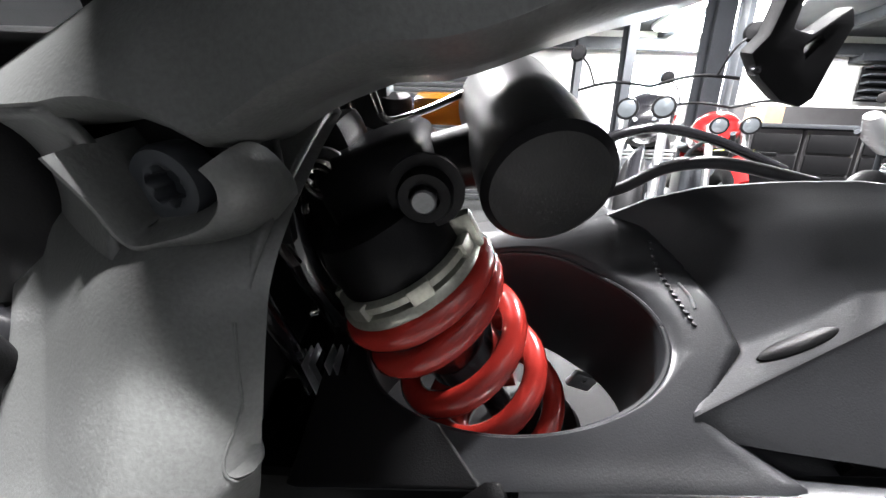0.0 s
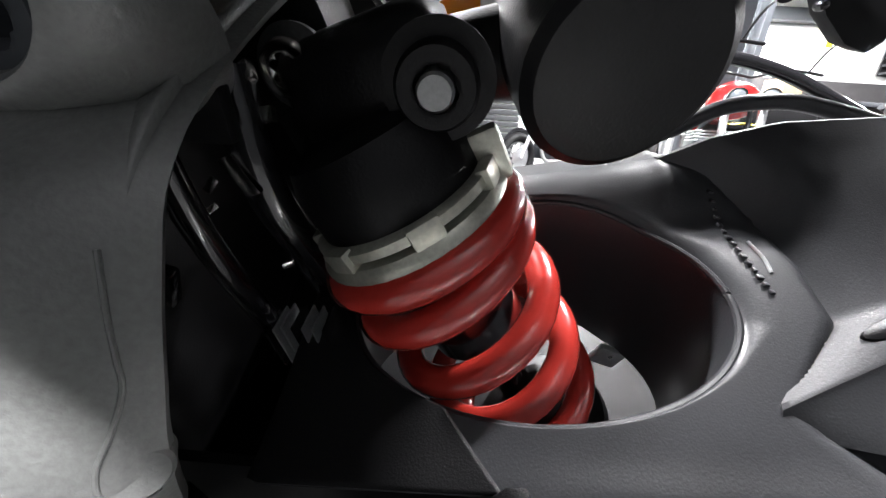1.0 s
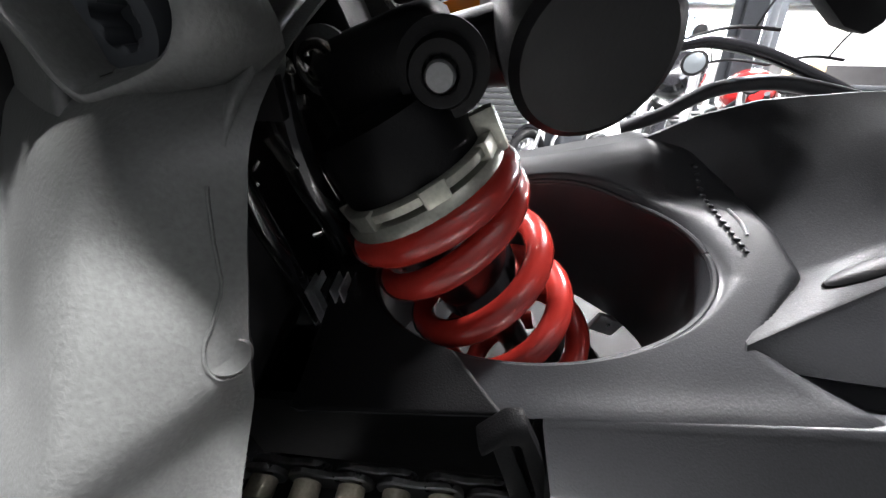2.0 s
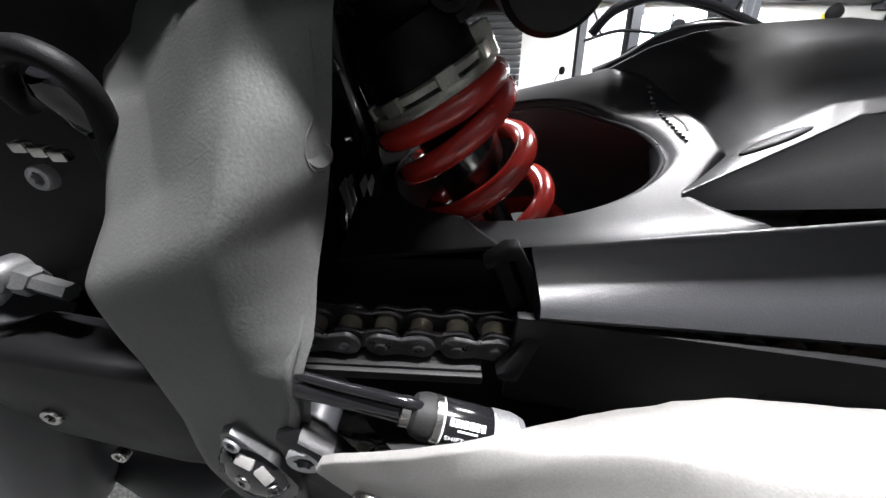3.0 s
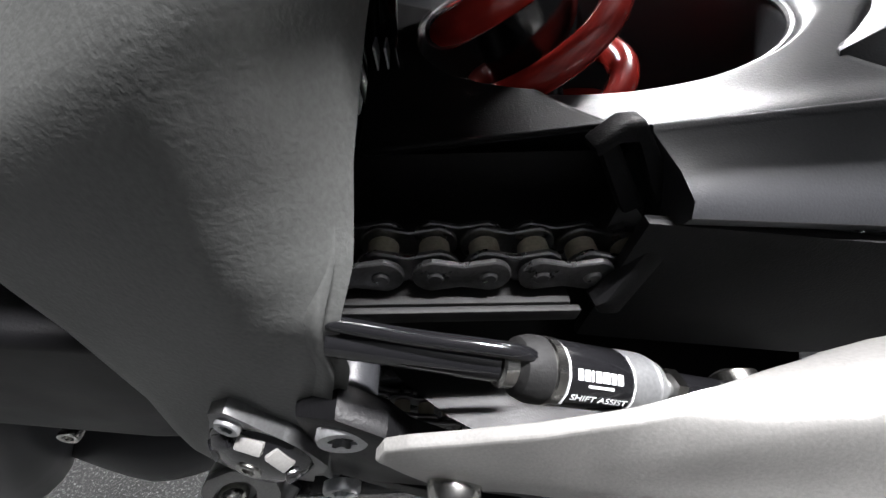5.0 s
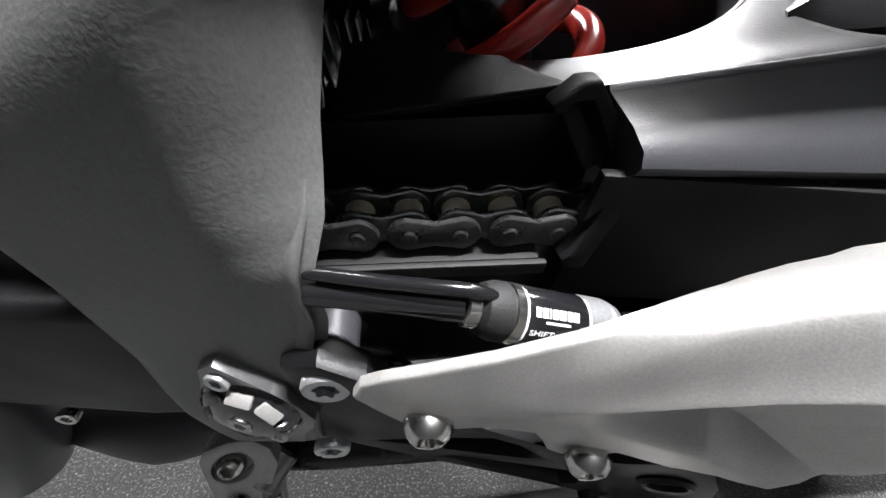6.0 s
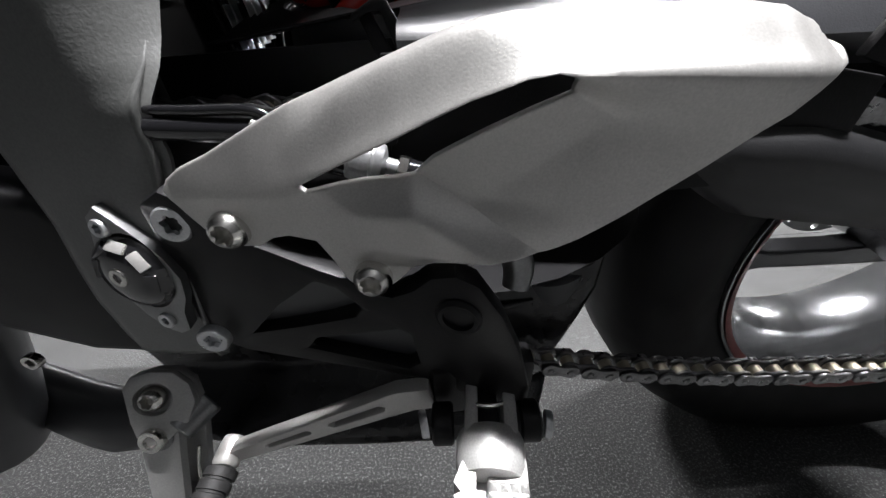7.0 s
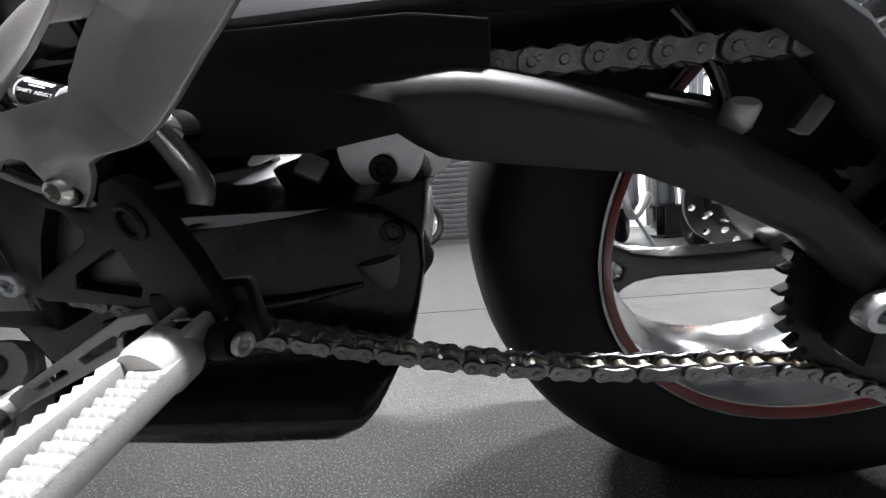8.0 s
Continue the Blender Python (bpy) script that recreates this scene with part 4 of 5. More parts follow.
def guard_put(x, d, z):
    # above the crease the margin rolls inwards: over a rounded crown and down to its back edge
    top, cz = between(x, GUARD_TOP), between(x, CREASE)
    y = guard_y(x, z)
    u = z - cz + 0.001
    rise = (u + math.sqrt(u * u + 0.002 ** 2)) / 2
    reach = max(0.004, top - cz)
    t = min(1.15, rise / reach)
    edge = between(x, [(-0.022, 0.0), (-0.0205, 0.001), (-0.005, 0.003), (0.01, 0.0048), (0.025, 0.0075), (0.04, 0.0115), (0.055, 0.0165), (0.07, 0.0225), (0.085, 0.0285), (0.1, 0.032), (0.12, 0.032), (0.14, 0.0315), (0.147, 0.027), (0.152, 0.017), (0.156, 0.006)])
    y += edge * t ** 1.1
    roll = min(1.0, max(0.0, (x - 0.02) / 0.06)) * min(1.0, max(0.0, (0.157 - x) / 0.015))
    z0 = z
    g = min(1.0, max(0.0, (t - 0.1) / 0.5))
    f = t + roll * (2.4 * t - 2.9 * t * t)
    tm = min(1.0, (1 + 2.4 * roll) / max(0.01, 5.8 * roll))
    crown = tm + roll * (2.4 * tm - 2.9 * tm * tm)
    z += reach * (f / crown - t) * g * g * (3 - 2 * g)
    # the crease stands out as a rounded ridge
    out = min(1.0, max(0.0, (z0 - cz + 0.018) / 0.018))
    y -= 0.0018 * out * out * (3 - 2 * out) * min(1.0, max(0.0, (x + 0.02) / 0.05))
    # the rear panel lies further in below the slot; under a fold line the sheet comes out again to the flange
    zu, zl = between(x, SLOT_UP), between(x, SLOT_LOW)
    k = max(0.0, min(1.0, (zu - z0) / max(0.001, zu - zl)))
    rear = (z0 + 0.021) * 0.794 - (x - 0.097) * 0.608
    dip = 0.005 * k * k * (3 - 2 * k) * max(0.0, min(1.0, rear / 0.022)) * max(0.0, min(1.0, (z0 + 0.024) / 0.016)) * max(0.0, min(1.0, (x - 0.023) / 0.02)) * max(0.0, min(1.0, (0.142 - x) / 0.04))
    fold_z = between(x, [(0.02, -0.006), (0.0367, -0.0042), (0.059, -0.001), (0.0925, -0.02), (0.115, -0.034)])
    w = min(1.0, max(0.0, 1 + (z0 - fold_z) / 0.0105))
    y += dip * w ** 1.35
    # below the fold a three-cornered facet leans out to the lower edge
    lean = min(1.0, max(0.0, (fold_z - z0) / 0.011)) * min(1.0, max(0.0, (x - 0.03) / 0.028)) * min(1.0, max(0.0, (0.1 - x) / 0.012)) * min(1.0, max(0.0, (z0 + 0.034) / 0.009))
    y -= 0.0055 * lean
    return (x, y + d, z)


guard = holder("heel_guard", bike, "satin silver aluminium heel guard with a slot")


def fine_plate(outline, slot, depth, bevel, put, cuts, folds=()):
    bm = prism(outline, depth, bevel, slot, segments=4)
    for axis, lo, hi, step in cuts:
        k = lo
        while k < hi:
            n = Vector((1, 0, 0)) if axis == "x" else Vector((0, 0, 1))
            bmesh.ops.bisect_plane(bm, geom=bm.verts[:] + bm.edges[:] + bm.faces[:], plane_co=n * k, plane_no=n, dist=1e-6)
            k += step
    for (ax, az), (bx, bz) in folds:
        n = Vector((az - bz, 0, bx - ax)).normalized()
        bmesh.ops.bisect_plane(bm, geom=bm.verts[:] + bm.edges[:] + bm.faces[:], plane_co=(ax, 0, az), plane_no=n, dist=1e-6)
    for v in bm.verts:
        v.co = put(*v.co)
    return bm


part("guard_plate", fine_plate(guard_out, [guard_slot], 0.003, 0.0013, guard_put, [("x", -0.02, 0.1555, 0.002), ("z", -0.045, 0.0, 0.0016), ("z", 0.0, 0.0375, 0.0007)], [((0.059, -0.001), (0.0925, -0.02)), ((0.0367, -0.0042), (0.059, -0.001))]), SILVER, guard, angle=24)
bolt("guard_bolt", (-0.0042, -0.0462, -0.0215), (-0.05, -1, 0.1), 0.0068, 0.006, guard, CHROME, 6, "domed steel screw", True)
bolt("guard_bolt", (0.0424, -0.0545, -0.0381), (-0.05, -1, 0.1), 0.0068, 0.006, guard, CHROME, 6, "domed steel screw", True)

# pivot cap
cap = holder("pivot_cap", bike, "black pivot cap in a bare alloy ring")
CC, CN = Vector((-0.0605, -0.029, -0.0495)), Vector((-0.25, -1, 0.2)).normalized()


def cap_y(x, z):
    return -0.031 + 0.06 * (z + 0.05) - 0.25 * (x + 0.06)


ringp = [(-0.0662, -0.0215), (-0.0625, -0.0245), (-0.0545, -0.0325), (-0.0465, -0.042), (-0.043, -0.0525), (-0.0465, -0.064), (-0.052, -0.073), (-0.055, -0.085), (-0.0615, -0.0888), (-0.0685, -0.087), (-0.0755, -0.08), (-0.0815, -0.0685), (-0.083, -0.056), (-0.0805, -0.044), (-0.076, -0.0345), (-0.073, -0.0265)]
inner = [(CC.x - 0.003 + 0.0155 * math.cos(2 * math.pi * q / 24) + 0.004 * math.sin(2 * math.pi * q / 24), CC.z - 0.003 + 0.0205 * math.sin(2 * math.pi * q / 24)) for q in range(24)]
part("cap_ring", prism(ringp, 0.012, 0.0012, [inner], put=lambda x, d, z: (x, cap_y(x, z) + d, z)), DULL_ALLOY, cap)
CB = CC + Vector((-0.003, 0.006, -0.003))
part("cap_body", lathe([(0.0185, -0.004), (0.0185, 0.006), (0.0165, 0.0095), (0.0115, 0.0125), (0.006, 0.0135), (0, 0.0135)], CB, CN, 40), BLACK_GLOSS, cap)
cap_up = (Vector((0, 0, 1)) - CN * CN.z).normalized()
cap_side = CN.cross(cap_up)
for k in range(5):
    a = radians(-100 + 45 * k)
    out = cap_up * math.cos(a) + cap_side * math.sin(a)
    nrm = (CN * 0.75 + out * 0.65).normalized()
    t = out.cross(CN).normalized()
    turn = Matrix((t, t.cross(nrm), nrm)).transposed().to_4x4()
    # Two of the five facets are silver: a glint put into the colour.
    part("cap_facet", box((0.0085, 0.0046, 0.0024), CB + CN * 0.0112 + out * 0.0132, 0.0008, turn), SILVER if 0 < k < 3 else BLACK_GLOSS, cap, "polished cap facet, silver where it glints")
bolt("cap_screw", CB + CN * 0.0128, CN, 0.0042, 0.0016, cap, CHROME)
bolt("cap_bolt", (-0.0676, cap_y(-0.0676, -0.0305) + 0.0005, -0.0305), CN, 0.004, 0.0025, cap, ALLOY)
bolt("cap_bolt", (-0.064, cap_y(-0.064, -0.08) + 0.0005, -0.08), CN, 0.004, 0.0025, cap, ALLOY)

# shift rod with its sensor
rod = holder("shift_rod", bike, "black shift rod with a silver shift sensor")
RA, RD = Vector((0.0171, -0.0278, 0.0009)), Vector((0.0308, -0.0010, -0.0096)).normalized()


def along(d):
    return RA + RD * d


part("rod", tube([(-0.0335, -0.0203, 0.0045), (-0.01, -0.0245, 0.0045), along(-0.012)], 0.0042, 16), BLACK_GLOSS, rod)
part("rod_cable", tube([(-0.033, -0.0195, 0.0105), (-0.015, -0.0235, 0.0108), along(-0.012) + Vector((0, 0, 0.0068)), along(-0.004) + Vector((0, 0, 0.0055))], 0.0019, 10), BLACK_GLOSS, rod)
part("lock_nut", lathe([(0.0046, -0.0128), (0.0052, -0.0124), (0.0052, -0.0095), (0.0046, -0.009)], RA, RD, 24), CHROME, rod)
part("boot", lathe([(0.0045, -0.0095), (0.0068, -0.008), (0.0078, -0.005), (0.0078, -0.002), (0.0074, -0.0015)], RA, RD), RUBBER, rod)
part("sensor_band", lathe([(0.0074, -0.0016), (0.0079, -0.0012), (0.0079, 0.001), (0.0076, 0.0012)], RA, RD), CHROME, rod)
part("sensor_body", lathe([(0.0076, 0.001), (0.0076, 0.0198), (0.0078, 0.02), (0.0078, 0.0268), (0.0073, 0.0272), (0.0073, 0.0278), (0.0075, 0.0282), (0.0066, 0.031), (0.0046, 0.0318), (0.003, 0.0322), (0.003, 0.036)], RA, RD), ALLOY, rod)
part("label", lathe([(0.00768, 0.0018), (0.00772, 0.0019), (0.00772, 0.019), (0.00768, 0.0191)], RA, RD), BLACK_GLOSS, rod, "black printed label")
part("end_nut", lathe([(0.0045, 0.036), (0.0053, 0.0364), (0.0053, 0.0396), (0.0045, 0.04)], RA, RD, 6), CHROME, rod)
part("rod_end", tube([along(0.04), along(0.06)], 0.0045, 14, 1), BLACK_GLOSS, rod)
part("ball_joint", lathe([(0.003, -0.008), (0.0075, -0.006), (0.0075, 0.006), (0.003, 0.008)], along(0.066), (0, 1, 0)), CHROME, rod)

# gear lever
lever = holder("gear_lever", bike, "slotted silver gear lever with a ribbed rubber tip")
LA, LB = Vector((0.056, -0.062, -0.1)), Vector((-0.047, -0.0636, -0.1503))
ldir = (LB - LA).normalized()
lup = Vector((-ldir.z, 0, ldir.x))
llen = (LB - LA).length


def lever_put(x, d, z):
    p = LA + ldir * x - lup * z
    return (p.x, p.y - 0.002 + d, p.z)


part("arm", prism([(0, -0.012), (0.01, -0.0085), (llen - 0.01, -0.005), (llen + 0.003, -0.0045), (llen + 0.005, 0.003), (llen - 0.008, 0.0055), (0.01, 0.008), (-0.004, 0.003)], 0.007, 0.0015, [[(0.022, -0.0025), (0.05, -0.002), (0.052, 0.0), (0.05, 0.002), (0.022, 0.0025), (0.02, 0)], [(0.064, -0.0015), (0.09, -0.001), (0.0915, 0.0), (0.09, 0.0015), (0.064, 0.002), (0.0625, 0)]], put=lever_put), SILVER, lever)
part("tip_pin", lathe([(0.006, -0.004), (0.0065, 0.0), (0.0065, 0.008), (0.005, 0.01)], LB + Vector((-0.002, 0.004, 0)), (0, -1, 0)), SILVER, lever)
ribs = [(0.0062, 0.0)]
for k in range(6):
    ribs += [(0.0078, 0.001 + k * 0.0055), (0.0078, 0.0048 + k * 0.0055), (0.0069, 0.005 + k * 0.0055), (0.0069, 0.006 + k * 0.0055)]
ribs += [(0.0075, 0.035), (0.006, 0.038), (0, 0.0385)]
part("rubber_tip", lathe(ribs, LB + Vector((-0.002, -0.006, 0)), (-0.12, -1, -0.1)), RUBBER, lever)

# foot peg
peg = holder("foot_peg", bike, "bare aluminium foot peg with toothed edges")
PJ, PD = Vector((0.083, -0.078, -0.1025)), Vector((-0.1, -1, -0.05)).normalized()
PSIDE = PD.cross(Vector((0, 0, 1))).normalized()
PUP = PSIDE.cross(PD)


def peg_put(x, d, z):
    p = PJ + PSIDE * x + PUP * (d - 0.006) + PD * z
    return tuple(p)


def saw(x0, x1, n, start=0.02, end=0.078):
    """A rail with a saw-toothed outer edge."""
    step = (end - start) / n
    pts = [(x1, start - 0.008), (x1, end), (x0, end)]
    for k in range(n)[::-1]:
        pts += [(x0 + math.copysign(0.0028, x1 - x0), start + step * (k + 0.9)), (x0, start + step * (k + 0.2))]
    return pts + [(x0 + math.copysign(0.0028, x1 - x0), start - 0.006)]


part("deck", prism([(0.0015, 0.078), (-0.011, 0.078), (-0.0132, 0.074), (-0.0132, 0.01), (0.0015, 0.01)], 0.011, 0.0016, put=lambda x, d, z: peg_put(x, d - 0.002, z)), BLASTED, peg)
part("toothed_rail", prism(saw(0.0138, 0.0058, 15), 0.013, 0.0007, put=lambda x, d, z: peg_put(x, d - 0.001, z)), BLASTED, peg)
part("rail_web", prism([(0.0, 0.012), (0.008, 0.012), (0.008, 0.024), (0.0, 0.024)], 0.005, 0.0008, put=lambda x, d, z: peg_put(x, d - 0.003, z)), BLASTED, peg)
part("rail_web", prism([(0.0, 0.068), (0.008, 0.068), (0.008, 0.078), (0.0, 0.078)], 0.005, 0.0008, put=lambda x, d, z: peg_put(x, d - 0.003, z)), BLASTED, peg)
for k in range(15):
    for x in (-0.0005, -0.0042, -0.0079, -0.0114):
        c = PJ + PSIDE * x + PUP * 0.0028 + PD * (0.0205 + 0.0039 * k)
        part("tooth", lathe([(0.0024, -0.0006), (0.0022, 0.0002), (0.0006, 0.0022), (0, 0.0024)], c, PUP, 4), BLASTED, peg)
part("root", lathe([(0.0, -0.0005), (0.0095, 0.0), (0.0122, 0.0012), (0.0134, 0.004), (0.0134, 0.0135), (0.012, 0.017), (0.0, 0.018)], PJ - PUP * 0.002, PD, 28), BLASTED, peg, "rounded root of the peg")
for s in (-1, 1):
    part("ear", prism([(s * 0.0052, -0.017), (s * 0.0062, -0.0185), (s * 0.0092, -0.0185), (s * 0.0102, -0.017), (s * 0.0104, 0.004), (s * 0.005, 0.004)], 0.014, 0.0015, put=peg_put), BLASTED, peg, "forked ear of the peg")
part("clevis", box((0.046, 0.013, 0.034), (0.082, -0.054, -0.104), 0.004, Matrix.Rotation(radians(6), 4, "Z")), BLACK_PAINT, peg, "black footrest clevis")
part("hinge_tongue", box((0.009, 0.03, 0.014), (0.083, -0.066, -0.1035), 0.003), BLACK_PAINT, peg)
part("hinge_spring", tube([(0.0765, -0.071, -0.0955), (0.083, -0.0725, -0.0945), (0.0895, -0.071, -0.0955)], 0.0011, 8), CHROME, peg, "thin bent return spring")
for s, x in ((-1, 0.064), (1, 0.1)):
    part("clevis_cheek", lathe([(0.0075, 0), (0.0085, 0.001), (0.0085, 0.008), (0.0075, 0.009)], (x - 0.0045, -0.073, -0.106), (1, 0, 0)), BLACK_PAINT, peg)
bolt("hinge_pin", (0.0575, -0.074, -0.1035), (-1, -0.2, 0), 0.0055, 0.003, peg, ALLOY)
bolt("hinge_pin", (0.107, -0.074, -0.1075), (1, -0.2, 0), 0.0055, 0.003, peg, ALLOY)

# side stand
stand = holder("side_stand", bike, "silver side stand on a grey bracket, folded out")
SB, SL = Vector((-0.1136, -0.029, -0.1525)), Vector((-0.1148, -0.0398, -0.1757))
LEG = Vector((-0.002, -0.046, -0.089)).normalized()
LEG_OUT = LEG.cross(Vector((1, 0, 0))).normalized()
LEG_OUT = LEG_OUT if LEG_OUT.y < 0 else -LEG_OUT


def leg_put(x, d, z):
    return tuple(SL + Vector((x, 0, 0)) - LEG * z - LEG_OUT * d)


EAR_OUT = Vector((0.2, -0.8, 0.55)).normalized()
EAR_SIDE = Vector((0, 0, 1)).cross(EAR_OUT).normalized()
EAR_UP = EAR_OUT.cross(EAR_SIDE)


def ear_put(x, d, z):
    return tuple(SB + EAR_SIDE * x - EAR_OUT * d + EAR_UP * z)


ear = [(-0.0145, 0.009), (-0.01, 0.0155), (0.002, 0.0165), (0.014, 0.013), (0.021, 0.004), (0.0225, -0.008), (0.016, -0.02), (0.0, -0.03), (-0.012, -0.028), (-0.0145, -0.012)]
pit = [(0.0105 * math.cos(a), -0.001 + 0.0098 * math.sin(a)) for a in (2 * math.pi * q / 20 for q in range(20))]
part("stand_bracket", prism(ear, 0.006, 0.0018, [pit], put=ear_put), STAND_SILVER, stand, "pale bracket with a sunk bolt hole")
part("bracket_back", prism(ear, 0.008, 0.002, put=lambda x, d, z: ear_put(x, d + 0.0055, z)), STAND_SILVER, stand)
bolt("stand_bolt", ear_put(-0.001, 0.005, -0.001), tuple(EAR_OUT + Vector((-0.2, 0, 0))), 0.0078, 0.0075, stand, CHROME, 6, "zinc bolt in the bracket's hole", True)
leg_plate = [(0.0125 * math.cos(a), 0.0125 * math.sin(a)) for a in (math.pi * q / 12 for q in range(13))] + [(-0.0118, -0.02), (-0.0105, -0.06), (0.0095, -0.06), (0.0112, -0.02)]
part("leg_cheek", prism(leg_plate, 0.006, 0.0016, put=leg_put), STAND_SILVER, stand, "pale forked cheek of the leg")
part("leg_cheek", prism(leg_plate, 0.006, 0.0016, put=lambda x, d, z: leg_put(x + 0.004, d + 0.018, z)), STAND_SILVER, stand, "pale forked cheek of the leg")
part("pivot_barrel", lathe([(0.0095, 0.0), (0.0105, 0.001), (0.0105, 0.021), (0.0095, 0.022)], tuple(SL + Vector((0.009, 0.004, -0.001))), (0.6, 1, 0.1), 24), DULL_ALLOY, stand, "dull grey pivot barrel")
part("pivot_washer", lathe([(0.0098, 0.0), (0.0098, 0.0012), (0.0075, 0.0014)], tuple(SL + LEG_OUT * 0.0002), tuple(LEG_OUT), 24), DULL_ALLOY, stand)
bolt("pivot_bolt", tuple(SL + LEG_OUT * 0.001), tuple(LEG_OUT), 0.0078, 0.006, stand, CHROME, 6, "zinc pivot bolt of the stand")
part("return_spring", tube([SL + Vector((0.0165, 0.001, -0.018)), SL + Vector((0.0145, -0.006, -0.03)), SL + Vector((0.014, -0.012, -0.042))], 0.0012, 8), CHROME, stand, "thin spring hook")
part("stand_leg", tube([leg_put(0.0, 0.012, -0.05), leg_put(0.0, 0.011, -0.09), (-0.118, -0.128, -0.35), (-0.1185, -0.131, -0.356)], [0.0115, 0.011, 0.0095, 0.009], 16, 6, 0.8), STAND_SILVER, stand)
part("stand_foot", box((0.05, 0.03, 0.006), (-0.122, -0.134, -0.3605), 0.002, Matrix.Rotation(radians(-20), 4, "X")), BLACK_PAINT, stand)

# ---- exhaust box and linkage under the engine ----
exhaust = holder("exhaust_box", bike, "matt black exhaust box under the engine")
ex_out = [(-0.12, -0.232), (-0.085, -0.247), (0.0, -0.251), (0.1, -0.249), (0.122, -0.237), (0.158, -0.2), (0.168, -0.165), (0.176, -0.13), (0.176, -0.098), (0.15, -0.08), (0.1, -0.07), (0.0, -0.08), (-0.12, -0.1), (-0.18, -0.15), (-0.17, -0.2)]


def shell_put(x, d, z):
    k = max(0.0, min(1.0, (z + 0.228) / 0.03))
    return (x, -0.02 + d + (0.047 * k * k * (3 - 2 * k) if d < 0.08 else 0), z)


part("shell", fine_plate(ex_out, [], 0.18, 0.016, shell_put, [("z", -0.235, -0.08, 0.006), ("x", -0.15, 0.17, 0.03)]), EXHAUST_BLACK, exhaust, angle=55)
part("pressed_rib", tube([(-0.09, 0.026, -0.16), (0.0, 0.026, -0.148), (0.06, 0.026, -0.15), (0.13, 0.027, -0.138)], [0.002, 0.006, 0.006, 0.002], 12), EXHAUST_BLACK, exhaust)
part("outlet_band", lathe([(0.03, 0.0), (0.034, 0.002), (0.034, 0.03), (0.03, 0.034)], (0.142, 0.055, -0.112), (0.2, 0.2, -1)), ARM_GREY, exhaust, "dull grey outlet band")
link = holder("suspension_link", bike, "black suspension link under the swingarm")
part("link_arm", prism([(0.08, -0.05), (0.16, -0.035), (0.185, -0.06), (0.175, -0.115), (0.15, -0.12), (0.13, -0.08), (0.09, -0.075)], 0.05, 0.006, put=lambda x, d, z: (x, 0.033 + d, z)), BLACK_PAINT, link)
part("link_plate", lathe([(0.0275, 0), (0.0275, 0.004)], (0.1585, 0.029, -0.043), (0, 1, 0)), ALLOY, link, "round bare alloy plate")
bolt("link_bolt", (0.1589, 0.029, -0.0554), (0, -1, 0), 0.009, 0.006, link, BLACK_PAINT)
bolt("link_bolt", (0.1581, 0.031, -0.0993), (0, -1, 0), 0.009, 0.006, link, BLACK_PAINT)

# ---- engine side, hoses and small fittings ahead of the frame plate ----
engine = holder("engine", bike, "black engine cases with hoses and fittings")
part("crankcase", prism([(-0.45, -0.1), (-0.3, -0.17), (-0.13, -0.12), (-0.08, -0.02), (-0.09, 0.16), (-0.4, 0.16)], 0.2, 0.02, put=lambda x, d, z: (x, 0.05 + d, z), segments=3), BLACK_PAINT, engine)
part("sprocket_cover", prism([(-0.24, -0.03), (-0.19, -0.015), (-0.12, -0.03), (-0.075, -0.1), (-0.09, -0.15), (-0.16, -0.14), (-0.23, -0.1)], 0.03, 0.008, put=lambda x, d, z: (x, -0.002 + d, z), segments=3), BLACK_PAINT, engine, "black sprocket cover")
part("hose_ring", tube([(-0.131, 0.034, 0.085), (-0.13, 0.031, 0.094), (-0.1235, 0.029, 0.102), (-0.1125, 0.027, 0.105), (-0.103, 0.028, 0.1), (-0.101, 0.03, 0.09), (-0.106, 0.032, 0.075), (-0.115, 0.036, 0.06)], 0.0042, 12), BLACK_PLASTIC, engine)
part("hose_cap", lathe([(0.0, 0.004), (0.005, 0.004), (0.0075, 0.0), (0.0085, -0.01), (0.0095, -0.012), (0.0095, -0.03)], (-0.117, 0.034, 0.094), (0, -0.55, 0.84), 10), BLACK_GLOSS, engine, "black ribbed hose cap")
part("water_hose", tube([(-0.11, 0.045, 0.075), (-0.125, 0.05, 0.03), (-0.15, 0.05, 0.0), (-0.2, 0.06, -0.02)], 0.013, 16), RUBBER, engine)
for k in range(3):
    part("clamp_piece", box((0.006, 0.004, 0.004), (-0.138 + 0.0065 * k, 0.028, 0.0735 - 0.0016 * k), 0.0008), CHROME, engine)
bolt("case_bolt", (-0.1395, 0.03, 0.0605), (0, -1, 0.2), 0.005, 0.004, engine, ALLOY)
part("union", lathe([(0.006, 0), (0.0075, 0.003), (0.0075, 0.012), (0.006, 0.014), (0.0045, 0.014), (0.0045, 0.03)], (-0.187, 0.022, 0.013), (1, -0.1, -0.25), 6), DULL_ALLOY, engine, "hexagon hose union")
part("union_head", lathe([(0.0, 0.006), (0.007, 0.005), (0.0085, 0.0), (0.0085, -0.008)], (-0.186, 0.019, 0.0145), (0, -1, 0.3)), DULL_ALLOY, engine)
part("brake_line", tube([(-0.23, 0.02, -0.012), (-0.205, 0.02, -0.003), (-0.19, 0.022, 0.01)], 0.0035, 10), ALLOY, engine)
for p in ((-0.205, 0.0, -0.075), (-0.225, 0.01, -0.16), (-0.255, 0.01, -0.02)):
    bolt("case_bolt", p, (0, -1, 0.2), 0.006, 0.005, engine, CHROME)
